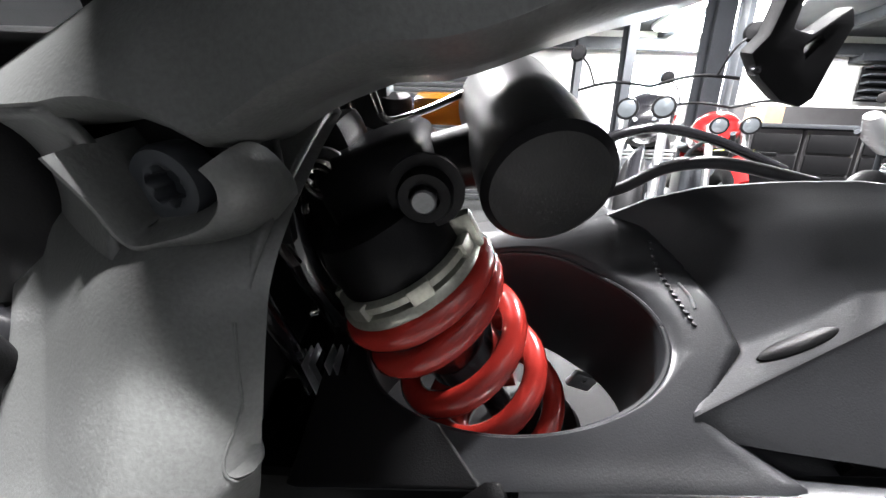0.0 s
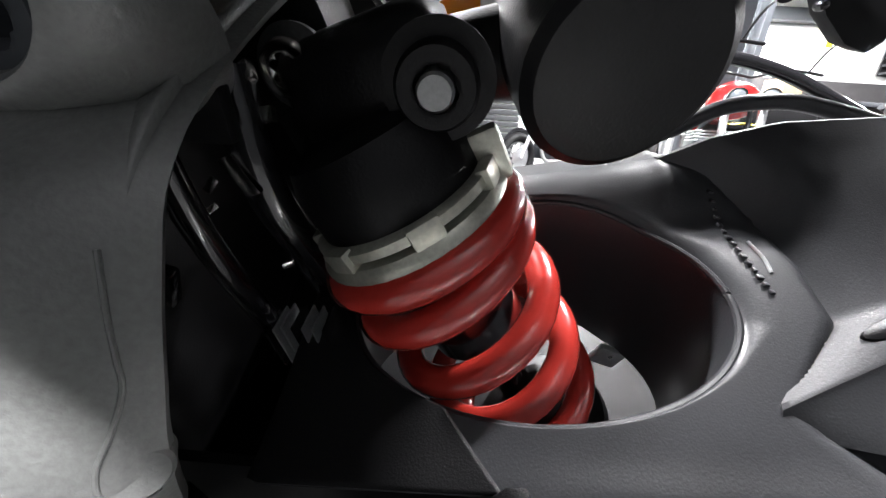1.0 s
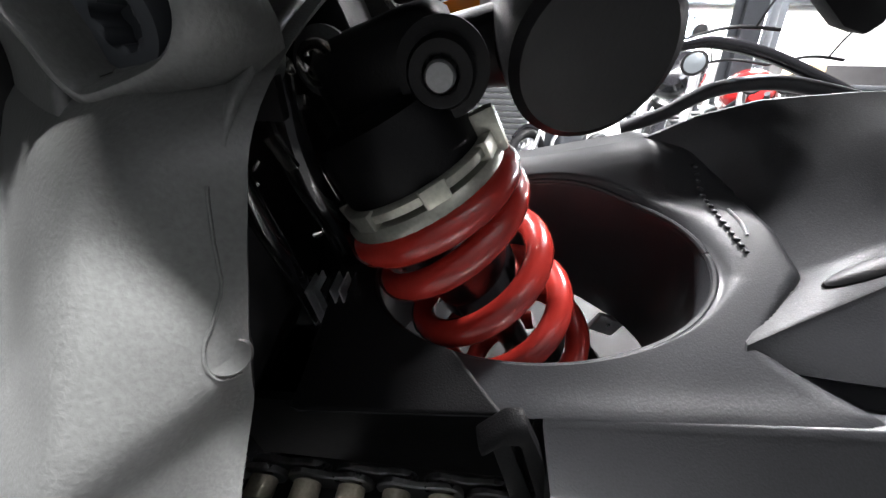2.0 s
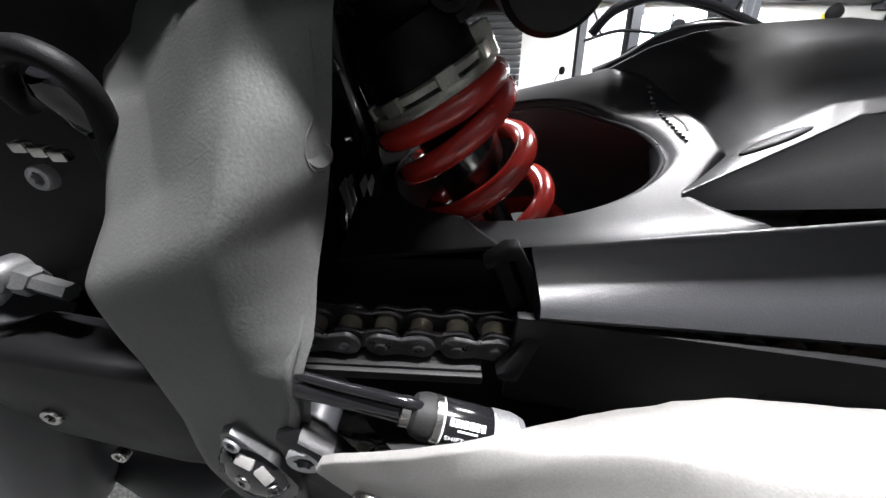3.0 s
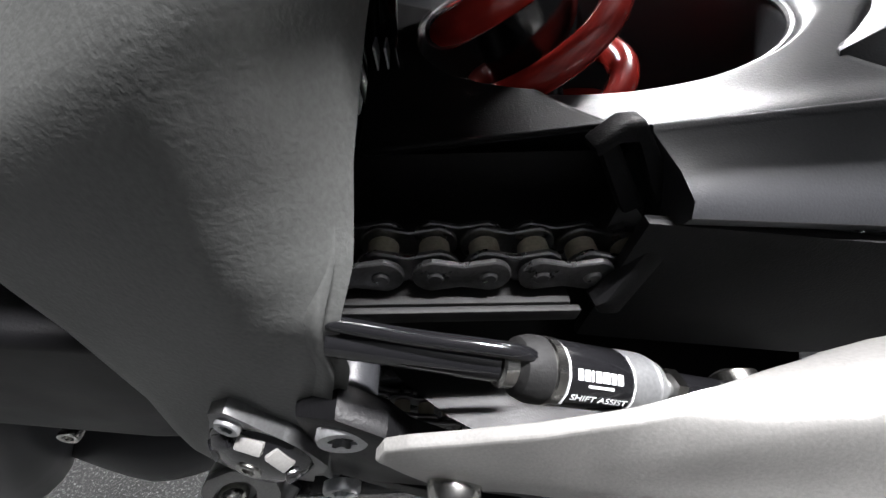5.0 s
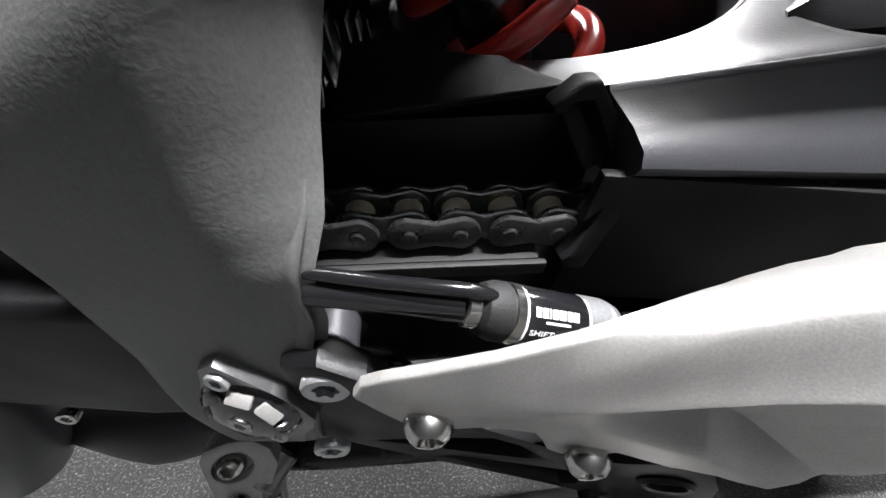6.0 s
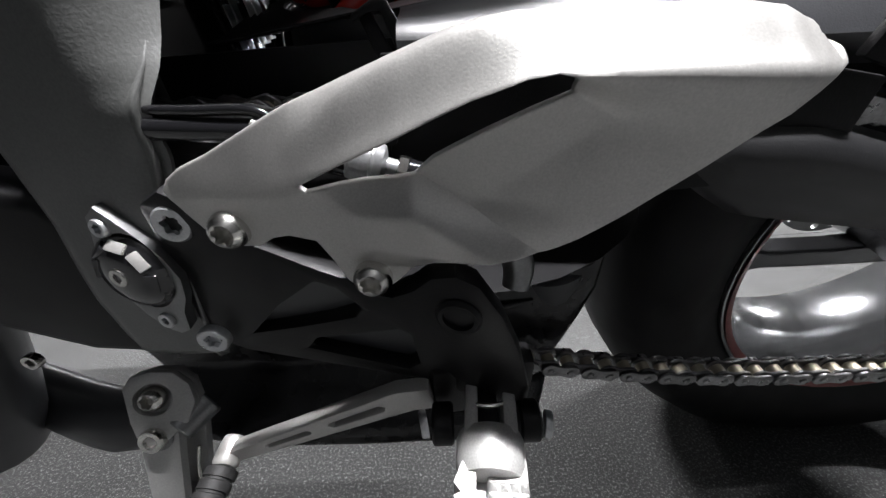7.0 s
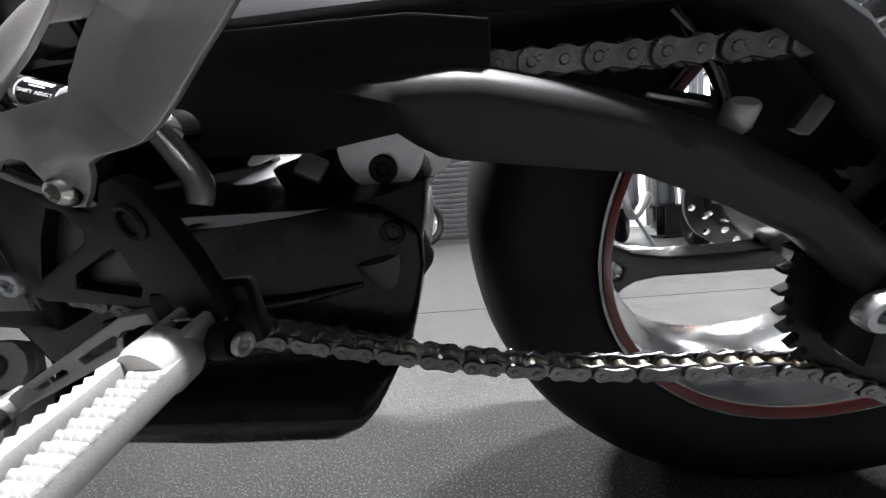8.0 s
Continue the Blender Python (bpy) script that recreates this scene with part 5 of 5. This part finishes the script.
part("header_pipe", tube([(-0.23, 0.035, -0.03), (-0.255, 0.02, -0.1), (-0.31, 0.015, -0.2), (-0.37, 0.02, -0.29)], [0.022, 0.03, 0.036, 0.036], 20), ARM_GREY, engine, "grey lower frame tube")
part("sump", tube([(-0.36, 0.06, -0.27), (-0.25, 0.03, -0.285), (-0.17, 0.04, -0.27)], [0.025, 0.03, 0.02], 18, 6, 0.6), ARM_GREY, engine, "grey engine sump edge")
# inner clutter behind the spring
inner_side = holder("inner_frame", bike, "dark inner frame with hoses and clips behind the spring")
part("inner_wall", prism([(-0.16, -0.14), (0.03, -0.14), (-0.012, 0.03), (-0.012, 0.2), (-0.16, 0.2)], 0.02, 0.004, put=lambda x, d, z: (x, 0.165 + d, z)), BLACK_PAINT, inner_side)
for k in range(7):
    part("cooling_fin", box((0.0008, 0.012, 0.024 - 0.002 * abs(k - 2)), (-0.041 + 0.0036 * k, 0.075, 0.026 + 0.001 * k), 0.0003, Matrix.Rotation(radians(-8), 4, "Y")), ALLOY if k % 3 else BLACK_GLOSS, inner_side, "thin bright cooling fin")
for k, p in enumerate([(-0.034, 0.075, 0.096), (-0.031, 0.08, 0.085), (-0.028, 0.082, 0.07), (-0.024, 0.084, 0.06), (-0.05, 0.05, 0.085), (-0.045, 0.05, 0.078)]):
    part("clip", box((0.005, 0.004, 0.012), p, 0.001, Matrix.Rotation(radians(-25 + 9 * k), 4, "Y")), BLACK_GLOSS if k % 3 else CHROME, inner_side)
part("wiring_hose", tube([(-0.036, 0.085, 0.12), (-0.032, 0.08, 0.09), (-0.026, 0.085, 0.06), (-0.03, 0.1, 0.02), (-0.05, 0.11, -0.03)], 0.006, 12), BLACK_GLOSS, inner_side)
part("wiring_hose", tube([(-0.05, 0.07, 0.13), (-0.045, 0.065, 0.09), (-0.042, 0.07, 0.05), (-0.05, 0.09, 0.0)], 0.004, 12), BLACK_GLOSS, inner_side)

# ---- more of the motorcycle: what shows beyond the spring ----
part("far_swingarm_arch", tube([(0.115, 0.215, 0.09), (0.1268, 0.215, 0.1045), (0.1498, 0.215, 0.1125), (0.168, 0.215, 0.112), (0.1916, 0.215, 0.1075), (0.2128, 0.215, 0.101), (0.25, 0.215, 0.088)], 0.0034, 14), BLACK_GLOSS, bike, "black arched tube beyond the swingarm")
part("far_swingarm_hump", tube([(0.12, 0.205, 0.066), (0.1387, 0.2, 0.076), (0.1612, 0.2, 0.0906), (0.1875, 0.2, 0.0958), (0.2129, 0.2, 0.094), (0.26, 0.2, 0.085)], 0.0042, 14), ARM_GREY, bike)
tail = holder("tail_bracket", bike, "black plastic tail bracket with a slot")
part("bracket_body", prism([(0.2949, 0.1502), (0.3043, 0.1661), (0.3038, 0.2), (0.3193, 0.2), (0.3229, 0.1709), (0.341, 0.167), (0.3635, 0.1883), (0.373, 0.1741), (0.3718, 0.1452), (0.3731, 0.1133), (0.3649, 0.1041), (0.3427, 0.1097), (0.3134, 0.1292)], 0.02, 0.004, [[(0.34, 0.1559), (0.3488, 0.1663), (0.3538, 0.162), (0.3463, 0.1478)]], put=lambda x, d, z: (x, 0.36 + d, z)), BLACK_PLASTIC, tail)
part("bracket_stay", tube([(0.311, 0.37, 0.195), (0.305, 0.33, 0.24), (0.29, 0.26, 0.27)], 0.008, 10), BLACK_PLASTIC, tail)
part("bracket_lamp", lathe([(0.0, 0.004), (0.003, 0.003), (0.0045, 0.0), (0.0045, -0.006)], (0.304, 0.357, 0.136), (-0.3, -1, 0)), BLACK_GLOSS, tail, "small dark lamp")

pot = holder("brake_fluid_pot", bike, "amber brake fluid pot with a black cap")
part("pot_body", box((0.03, 0.02, 0.014), (0.0166, 0.17, 0.129), 0.003), AMBER, pot)
part("pot_cap", lathe([(0.0085, 0), (0.0085, 0.012), (0.0075, 0.014)], (-0.0085, 0.17, 0.121), (0, -0.1, 1)), BLACK_PLASTIC, pot)
for a, b in (((-0.0234, 0.13, 0.1385), (-0.0198, 0.13, 0.1201)), ((-0.0122, 0.13, 0.145), (-0.0089, 0.13, 0.1341))):
    part("pot_bracket", tube([a, b], 0.0013, 8, 1, 2.5), CHROME, pot, "thin bright bracket plate")
part("pot_arm", tube([(-0.0089, 0.13, 0.1341), (-0.0046, 0.132, 0.1307), (0.01, 0.138, 0.134), (0.03, 0.145, 0.142)], 0.0016, 8), CHROME, pot, "bright bracket edge")
part("pot_tray", box((0.02, 0.02, 0.004), (-0.024, 0.165, 0.1165), 0.001, Matrix.Rotation(radians(18), 4, "Y")), ALLOY, pot)
part("bright_tab", box((0.016, 0.004, 0.013), (0.1106, 0.1129, -0.018), 0.0015, Matrix.Rotation(radians(20), 4, "Y")), ALLOY, bike)
part("bright_tab", box((0.014, 0.004, 0.01), (0.008, 0.062, -0.02), 0.0015, Matrix.Rotation(radians(-30), 4, "Y")), ALLOY, bike)

# small bright clips and screws on the dark inner frame, placed where glints show in the camera's view
for k, (x, y, z) in enumerate(((-0.0309, 0.085, 0.1187), (-0.028, 0.085, 0.1088), (-0.0307, 0.085, 0.087), (-0.0308, 0.085, 0.0768), (-0.0526, 0.085, 0.0861), (-0.0558, 0.085, 0.0774), (-0.0324, 0.083, 0.0751), (-0.0345, 0.083, 0.0581), (-0.0125, 0.08, 0.0665))):
    part("clip", box((0.0035 - 0.0006 * (k % 3), 0.003, 0.0052 - 0.001 * (k % 2)), (x, y, z), 0.0009, Matrix.Rotation(radians(-30 + 17 * k), 4, "Y") @ Matrix.Rotation(radians(-35), 4, "X")), CHROME, inner_side, "bright metal clip")

# raised lettering on the swingarm, too worn to read
for k in range(15):
    y = 0.1335 - 0.0032 * k
    x = 0.1295 + 0.00035 * k
    part("raised_mark", box((0.0024 - 0.0004 * (k % 3), 0.0019, 0.0012), (x, y, top_z(x, y) + 0.0003), 0.0004, Matrix.Rotation(radians(8), 4, "Y")), ARM_GREY, swingarm)
part("arm_badge", tube([(0.1375, 0.112, top_z(0.1375, 0.112)), (0.1392, 0.104, top_z(0.1392, 0.104)), (0.1385, 0.097, top_z(0.1385, 0.097))], 0.0007, 8), ALLOY, swingarm, "thin bright curved badge line")
part("arm_plug", lathe([(0.0105, -0.006), (0.0105, 0.0), (0.0095, 0.0008), (0.0088, -0.0008), (0, -0.0012)], (0.166, 0.143, top_z(0.166, 0.143)), (-0.05, -0.55, 0.8)), ARM_GREY, swingarm)

# hardware behind the lower limb, by the chain
fit_set = holder("rear_hose_guide", bike, "small bright hose guide and clips by the chain")
part("guide_plate", box((0.036, 0.003, 0.0025), (0.325, 0.012, -0.03), 0.001, Matrix.Rotation(radians(14), 4, "Y")), ALLOY, fit_set)
part("guide_bobbin", lathe([(0.006, 0), (0.0075, 0.002), (0.0075, 0.012), (0.006, 0.014)], (0.344, -0.004, -0.045), (0, -0.3, 1)), SILVER, fit_set)
part("guide_pad", box((0.011, 0.008, 0.018), (0.377, -0.006, -0.041), 0.0038, Matrix.Rotation(radians(25), 4, "Y")), ARM_GREY, fit_set)
part("guide_hose", tube([(0.315, 0.014, 0.012), (0.335, 0.012, -0.01), (0.345, 0.008, -0.03), (0.35, 0.005, -0.05)], 0.0035, 10), BLACK_GLOSS, fit_set)
part("footrest_stay", tube([(0.082, -0.042, -0.02), (0.091, -0.045, -0.033), (0.0945, -0.047, -0.042), (0.0935, -0.05, -0.05)], [0.005, 0.006, 0.006, 0.005], 12), DULL_ALLOY, bike, "bare alloy stay behind the guard")
part("pale_plate", prism([(-0.0031, -0.058), (0.0049, -0.0517), (0.019, -0.0465), (0.0255, -0.0524), (0.0329, -0.0676), (0.0339, -0.0716), (-0.0031, -0.064)], 0.002, 0.0005, put=lambda x, d, z: (x, -0.03 - 0.25 * x + d, z)), SILVER, bike, "bare alloy plate behind the footrest bracket")
part("foil_wrap", box((0.017, 0.006, 0.016), (0.1145, 0.024, -0.05), 0.002, Matrix.Rotation(radians(28), 4, "Y") @ Matrix.Rotation(radians(-40), 4, "X")), SILVER, bike, "crinkled bright foil wrap")

# printed label on the shift sensor: a plain emblem and its words
def wrap(ob_name, bm, material, angle0, depth=0.00785):
    """Lay a flat pattern (x along the rod, z round it) on the sensor's skin."""
    side = Vector((0, -1, 0)) - RD * Vector((0, -1, 0)).dot(RD)
    side.normalize()
    up = RD.cross(side) * -1
    for v in bm.verts:
        a = angle0 + v.co.z / depth
        v.co = along(v.co.x) + (side * math.cos(a) + up * math.sin(a)) * (depth + v.co.y)
    return part(ob_name, bm, material, rod, angle=60)


def flat_box(x0, x1, z0, z1, h=0.0001):
    bm = bmesh.new()
    bmesh.ops.create_cube(bm, size=1)
    bmesh.ops.scale(bm, vec=(x1 - x0, h, z1 - z0), verts=bm.verts)
    bmesh.ops.translate(bm, verts=bm.verts, vec=((x0 + x1) / 2, h / 2, (z0 + z1) / 2))
    bmesh.ops.subdivide_edges(bm, edges=bm.edges[:], cuts=3, use_grid_fill=True)
    return bm


A0L = radians(64)
for x0, x1 in ((0.0013, 0.0018), (0.0192, 0.0197)):
    wrap("label_line", flat_box(x0, x1, -0.008, 0.006), WHITE_INK, A0L)
for k, (w, x) in enumerate([(0.0014, 0.0035), (0.0015, 0.0053), (0.0005, 0.0072), (0.0016, 0.0082), (0.0019, 0.0102), (0.0014, 0.0125), (0.0016, 0.0143)]):
    wrap("emblem_bar", flat_box(x, x + w, -0.0012, 0.0012), WHITE_INK, A0L)
wrap("emblem_curve", flat_box(0.0065, 0.0135, -0.0026, -0.002), WHITE_INK, A0L)
words = bpy.data.curves.new("label_words", "FONT")
words.body, words.size, words.extrude = "SHIFT ASSIST", 0.0021, 0.00004
words_ob = new("label_words_source", words)
bpy.context.view_layer.update()
wm = bpy.data.meshes.new_from_object(words_ob.evaluated_get(bpy.context.evaluated_depsgraph_get()))
bpy.data.objects.remove(words_ob)
wb = bmesh.new()
wb.from_mesh(wm)
wx = max(v.co.x for v in wb.verts)
for v in wb.verts:
    v.co = Vector((0.0026 + v.co.x * 0.0155 / wx, 0.0001 + v.co.z, -0.006 + v.co.y))
wrap("label_words", wb, WHITE_INK, A0L)

# ---- other motorcycles and things in the workshop ----
PAINT_RED = mat("red_tank_paint", (0.5, 0.02, 0.02), 0.2, 0.0, 0.05, 60, coat=0.8)
PAINT_BLACK = mat("black_tank_paint", (0.012, 0.012, 0.014), 0.2, 0.0, 0.05, 60, coat=0.8)
PAINT_WHITE = mat("white_tank_paint", (0.72, 0.73, 0.74), 0.25, 0.0, 0.05, 60, coat=0.6)
GLASS = mat("lamp_glass", (0.3, 0.33, 0.35), 0.06, 0.7)
CARD = mat("cardboard", (0.42, 0.28, 0.15), 0.8, 0.0, 0.2, 90, 0.2, 0.3, 8)
YELLOW = mat("yellow_cloth", (0.75, 0.62, 0.02), 0.8, 0.0, 0.2, 200, 0.3)
BLUE = mat("blue_cloth", (0.03, 0.12, 0.5), 0.7, 0.0, 0.2, 200, 0.3)
RED_PLASTIC = mat("red_plastic", (0.55, 0.03, 0.03), 0.45)


def hoop(radius, thick, centre, n=40):
    return tube([(centre[0] + radius * math.cos(2 * math.pi * q / n), centre[1], centre[2] + radius * math.sin(2 * math.pi * q / n)) for q in range(n + 1)], thick, 10, 1)


def parked_bike(label, paint, m):
    """A parked motorcycle, its front towards -x, its wheels on the floor."""
    ob = holder("parked_motorcycle", None, label, "motorcycle", "parked motorcycles", m=m)
    for x in (-0.7, 0.7):
        part("wheel_tyre", hoop(0.255, 0.06, (x, 0, 0.315)), TYRE, ob)
        part("wheel_rim", hoop(0.2, 0.016, (x, 0, 0.315)), ALLOY, ob)
        part("wheel_disc", lathe([(0.13, -0.075), (0.13, -0.07)], (x, 0, 0.315), (0, 1, 0)), ALLOY, ob)
        for k in range(5):
            a = 2 * math.pi * k / 5
            part("wheel_spoke", tube([(x, 0, 0.315), (x + 0.2 * math.cos(a), 0, 0.315 + 0.2 * math.sin(a))], 0.014, 8, 1), ALLOY, ob)
    for y in (-0.1, 0.1):
        part("fork_leg", tube([(-0.7, y, 0.315), (-0.5, y, 0.9)], 0.024, 12, 1), ALLOY, ob)
        part("frame_rail", tube([(-0.45, y * 0.5, 0.85), (-0.2, y * 1.4, 0.72), (0.15, y * 1.4, 0.55), (0.3, y * 1.2, 0.78), (0.75, y, 0.86)], 0.016, 10), STEEL_BEAM, ob)
        part("swing_rail", tube([(0.15, y * 1.2, 0.42), (0.7, y * 1.1, 0.315)], 0.022, 10, 1), STEEL_BEAM, ob)
        part("lamp_shell", lathe([(0.048, 0.004), (0.056, 0.003), (0.057, -0.004), (0.052, -0.035), (0.022, -0.066), (0, -0.067)], (-0.63, y * 0.85, 0.88), (-1, 0, -0.1)), BLACK_PAINT, ob)
        part("head_lamp", lathe([(0.0, 0.013), (0.03, 0.01), (0.046, 0.003), (0.046, -0.004)], (-0.63, y * 0.85, 0.88), (-1, 0, -0.1)), GLASS, ob, "clear round head lamp")
        part("handlebar", tube([(-0.46, 0, 1.02), (-0.45, y * 2.0, 1.06), (-0.36, y * 4.0, 1.05)], 0.009, 10), BLACK_PAINT, ob)
        part("mirror_stem", tube([(-0.43, y * 3.0, 1.06), (-0.46, y * 3.4, 1.16), (-0.45, y * 3.9, 1.22)], 0.006, 8), BLACK_PAINT, ob)
        part("mirror", lathe([(0.0, -0.015), (0.036, -0.01), (0.046, 0.004), (0.04, 0.007), (0, 0.005)], (-0.45, y * 4.1, 1.24), (1, 0, 0.1)), BLACK_PLASTIC, ob)
    part("tank", loft([[(x, w * math.sin(a), z + h * math.cos(a)) for a in (2 * math.pi * q / 20 for q in range(20))] for x, w, z, h in ((-0.42, 0.06, 0.86, 0.05), (-0.36, 0.13, 0.88, 0.11), (-0.22, 0.16, 0.9, 0.14), (-0.05, 0.15, 0.88, 0.13), (0.1, 0.1, 0.82, 0.07))]), paint, ob)
    part("seat", loft([[(x, w * math.sin(a), z + h * math.cos(a)) for a in (2 * math.pi * q / 16 for q in range(16))] for x, w, z, h in ((0.05, 0.1, 0.8, 0.05), (0.25, 0.13, 0.79, 0.05), (0.5, 0.11, 0.84, 0.05), (0.7, 0.08, 0.9, 0.04))]), RUBBER, ob)
    part("tail", loft([[(x, w * math.sin(a), z + h * math.cos(a)) for a in (2 * math.pi * q / 16 for q in range(16))] for x, w, z, h in ((0.45, 0.11, 0.78, 0.06), (0.7, 0.1, 0.84, 0.06), (0.92, 0.04, 0.93, 0.025))]), paint, ob)
    part("engine_block", box((0.42, 0.34, 0.34), (-0.05, 0, 0.48), 0.05, segments=3), STEEL_BEAM, ob)
    for k in range(4):
        part("engine_fin", box((0.3, 0.36, 0.012), (-0.1, 0, 0.62 + 0.022 * k), 0.003), ALLOY, ob)
    part("exhaust_pipe", tube([(-0.24, -0.08, 0.6), (-0.36, -0.1, 0.45), (-0.25, -0.13, 0.28), (0.2, -0.15, 0.26), (0.6, -0.2, 0.4)], [0.024, 0.024, 0.024, 0.03, 0.05], 12), ALLOY, ob)
    part("mudguard", tube([(-0.95, 0, 0.5), (-0.82, 0, 0.62), (-0.68, 0, 0.64), (-0.52, 0, 0.57)], 0.05, 10, 5, 0.4), paint, ob)
    part("side_stand_leg", tube([(0.0, -0.12, 0.3), (-0.05, -0.28, 0.012)], 0.012, 8, 1), STEEL_BEAM, ob)
    return ob


parked_bike("black parked motorcycle with twin round head lamps", PAINT_BLACK, pose(1.28, 2.45, 0, 0, 0, 62))
parked_bike("red parked motorcycle with a round head lamp", PAINT_RED, pose(2.05, 3.0, 0, 0, 0, 70))
parked_bike("white parked motorcycle with a bare rear frame", PAINT_WHITE, pose(3.25, 2.55, 0, 0, 0, 205))
parked_bike("black parked motorcycle before the roller shutter", PAINT_BLACK, pose(1.3, 5.0, 0, 0, 0, 35))
parked_bike("black parked motorcycle before the roller shutter", PAINT_BLACK, pose(-0.9, 3.9, 0, 0, 0, 40))

bench = holder("workbench", None, "dark workbench with drawers along the far wall", "bench", m=pose(4.6, 4.9, 0))
part("bench_top", box((3.4, 0.75, 0.05), (0, 0, 1.2), 0.008), STEEL_BEAM, bench)
for k in range(5):
    part("drawer_unit", box((0.62, 0.66, 1.1), (-1.34 + 0.67 * k, 0, 0.62), 0.01), DADO, bench)
    for j in range(4):
        part("drawer_front", box((0.56, 0.02, 0.22), (-1.34 + 0.67 * k, -0.34, 0.25 + 0.25 * j), 0.006), BLACK_PLASTIC, bench)
for k in range(5):
    part("bench_foot", box((0.6, 0.6, 0.068), (-1.34 + 0.67 * k, 0, 0.035), 0.004), STEEL_BEAM, bench)
carton = part("cardboard_box", box((0.3, 0.25, 0.22), (0, 0, 0.11), 0.006), CARD)
carton.matrix_basis = pose(3.9, 4.8, 1.226, 0, 0, 14)
tagged(carton, "brown cardboard box on the workbench", "box")
cart = holder("tool_cart", None, "black tool cart with a yellow cloth on top", "cart", m=pose(2.75, 3.75, 0))
part("cart_body", box((0.6, 0.45, 0.62), (0, 0, 0.45), 0.02), BLACK_PLASTIC, cart)
part("cart_tray", box((0.66, 0.5, 0.04), (0, 0, 0.782), 0.01), BLACK_PLASTIC, cart)
for x in (-0.24, 0.24):
    for y in (-0.17, 0.17):
        part("castor", lathe([(0.05, -0.016), (0.055, 0), (0.05, 0.016)], (x, y, 0.056), (0, 1, 0)), RUBBER, cart)
        part("castor_leg", tube([(x, y, 0.09), (x, y, 0.16)], 0.012, 8, 1), STEEL_BEAM, cart)


def cloth(u, v):
    x, y = (u - 0.5) * 0.34, (v - 0.5) * 0.3
    drop = max(0, abs(x) - 0.12) * 0.25
    return (x, y, 0.02 + 0.012 * math.sin(14 * u + 3 * v) * math.cos(9 * v) + 0.01 - drop * 0.1)


rag = thicken(part("cleaning_cloth", sheet(cloth, 20, 18), YELLOW), 0.004)
rag.matrix_basis = pose(2.75, 3.7, 0.785, 0, 0, 20)
tagged(rag, "crumpled yellow cleaning cloth on the tool cart", "cloth")
rag2 = part("rolled_cloth", tube([(-0.1, 0, 0.03), (0.0, 0.02, 0.032), (0.1, 0, 0.03)], 0.03, 12), BLUE)
rag2.matrix_basis = pose(3.35, 4.7, 1.226, 0, 0, -10)
tagged(rag2, "rolled blue cloth on the workbench", "cloth")
bottle = holder("fire_extinguisher", None, "red fire extinguisher on the workbench", "extinguisher", m=pose(3.2, 4.95, 1.226))
part("cylinder", lathe([(0.05, 0), (0.055, 0.02), (0.055, 0.26), (0.03, 0.31), (0.02, 0.33)], (0, 0, 0), (0, 0, 1)), RED_PLASTIC, bottle)
part("valve", box((0.03, 0.06, 0.05), (0, 0, 0.35), 0.006), BLACK_PLASTIC, bottle)
tools = holder("tool_board", None, "dark tool cabinet with shelves on the white wall", "cabinet", m=pose(6.35, 5.9, 2.05))
part("board_back", box((0.5, 0.03, 0.5), (0, 0.05, 0), 0.006), BLACK_PLASTIC, tools)
for k in range(5):
    part("board_shelf", box((0.5, 0.14, 0.03), (0, -0.02, -0.22 + 0.11 * k), 0.004), STEEL_BEAM, tools)
part("board_top", box((0.8, 0.2, 0.1), (-0.05, 0.0, 0.34), 0.01), STEEL_BEAM, tools)
notice = part("notice", box((0.09, 0.006, 0.15), (0, 0, 0), 0.001), YELLOW)
notice.matrix_basis = pose(5.3, 5.994, 2.22)
tagged(notice, "small yellow notice on the white wall", "notice")
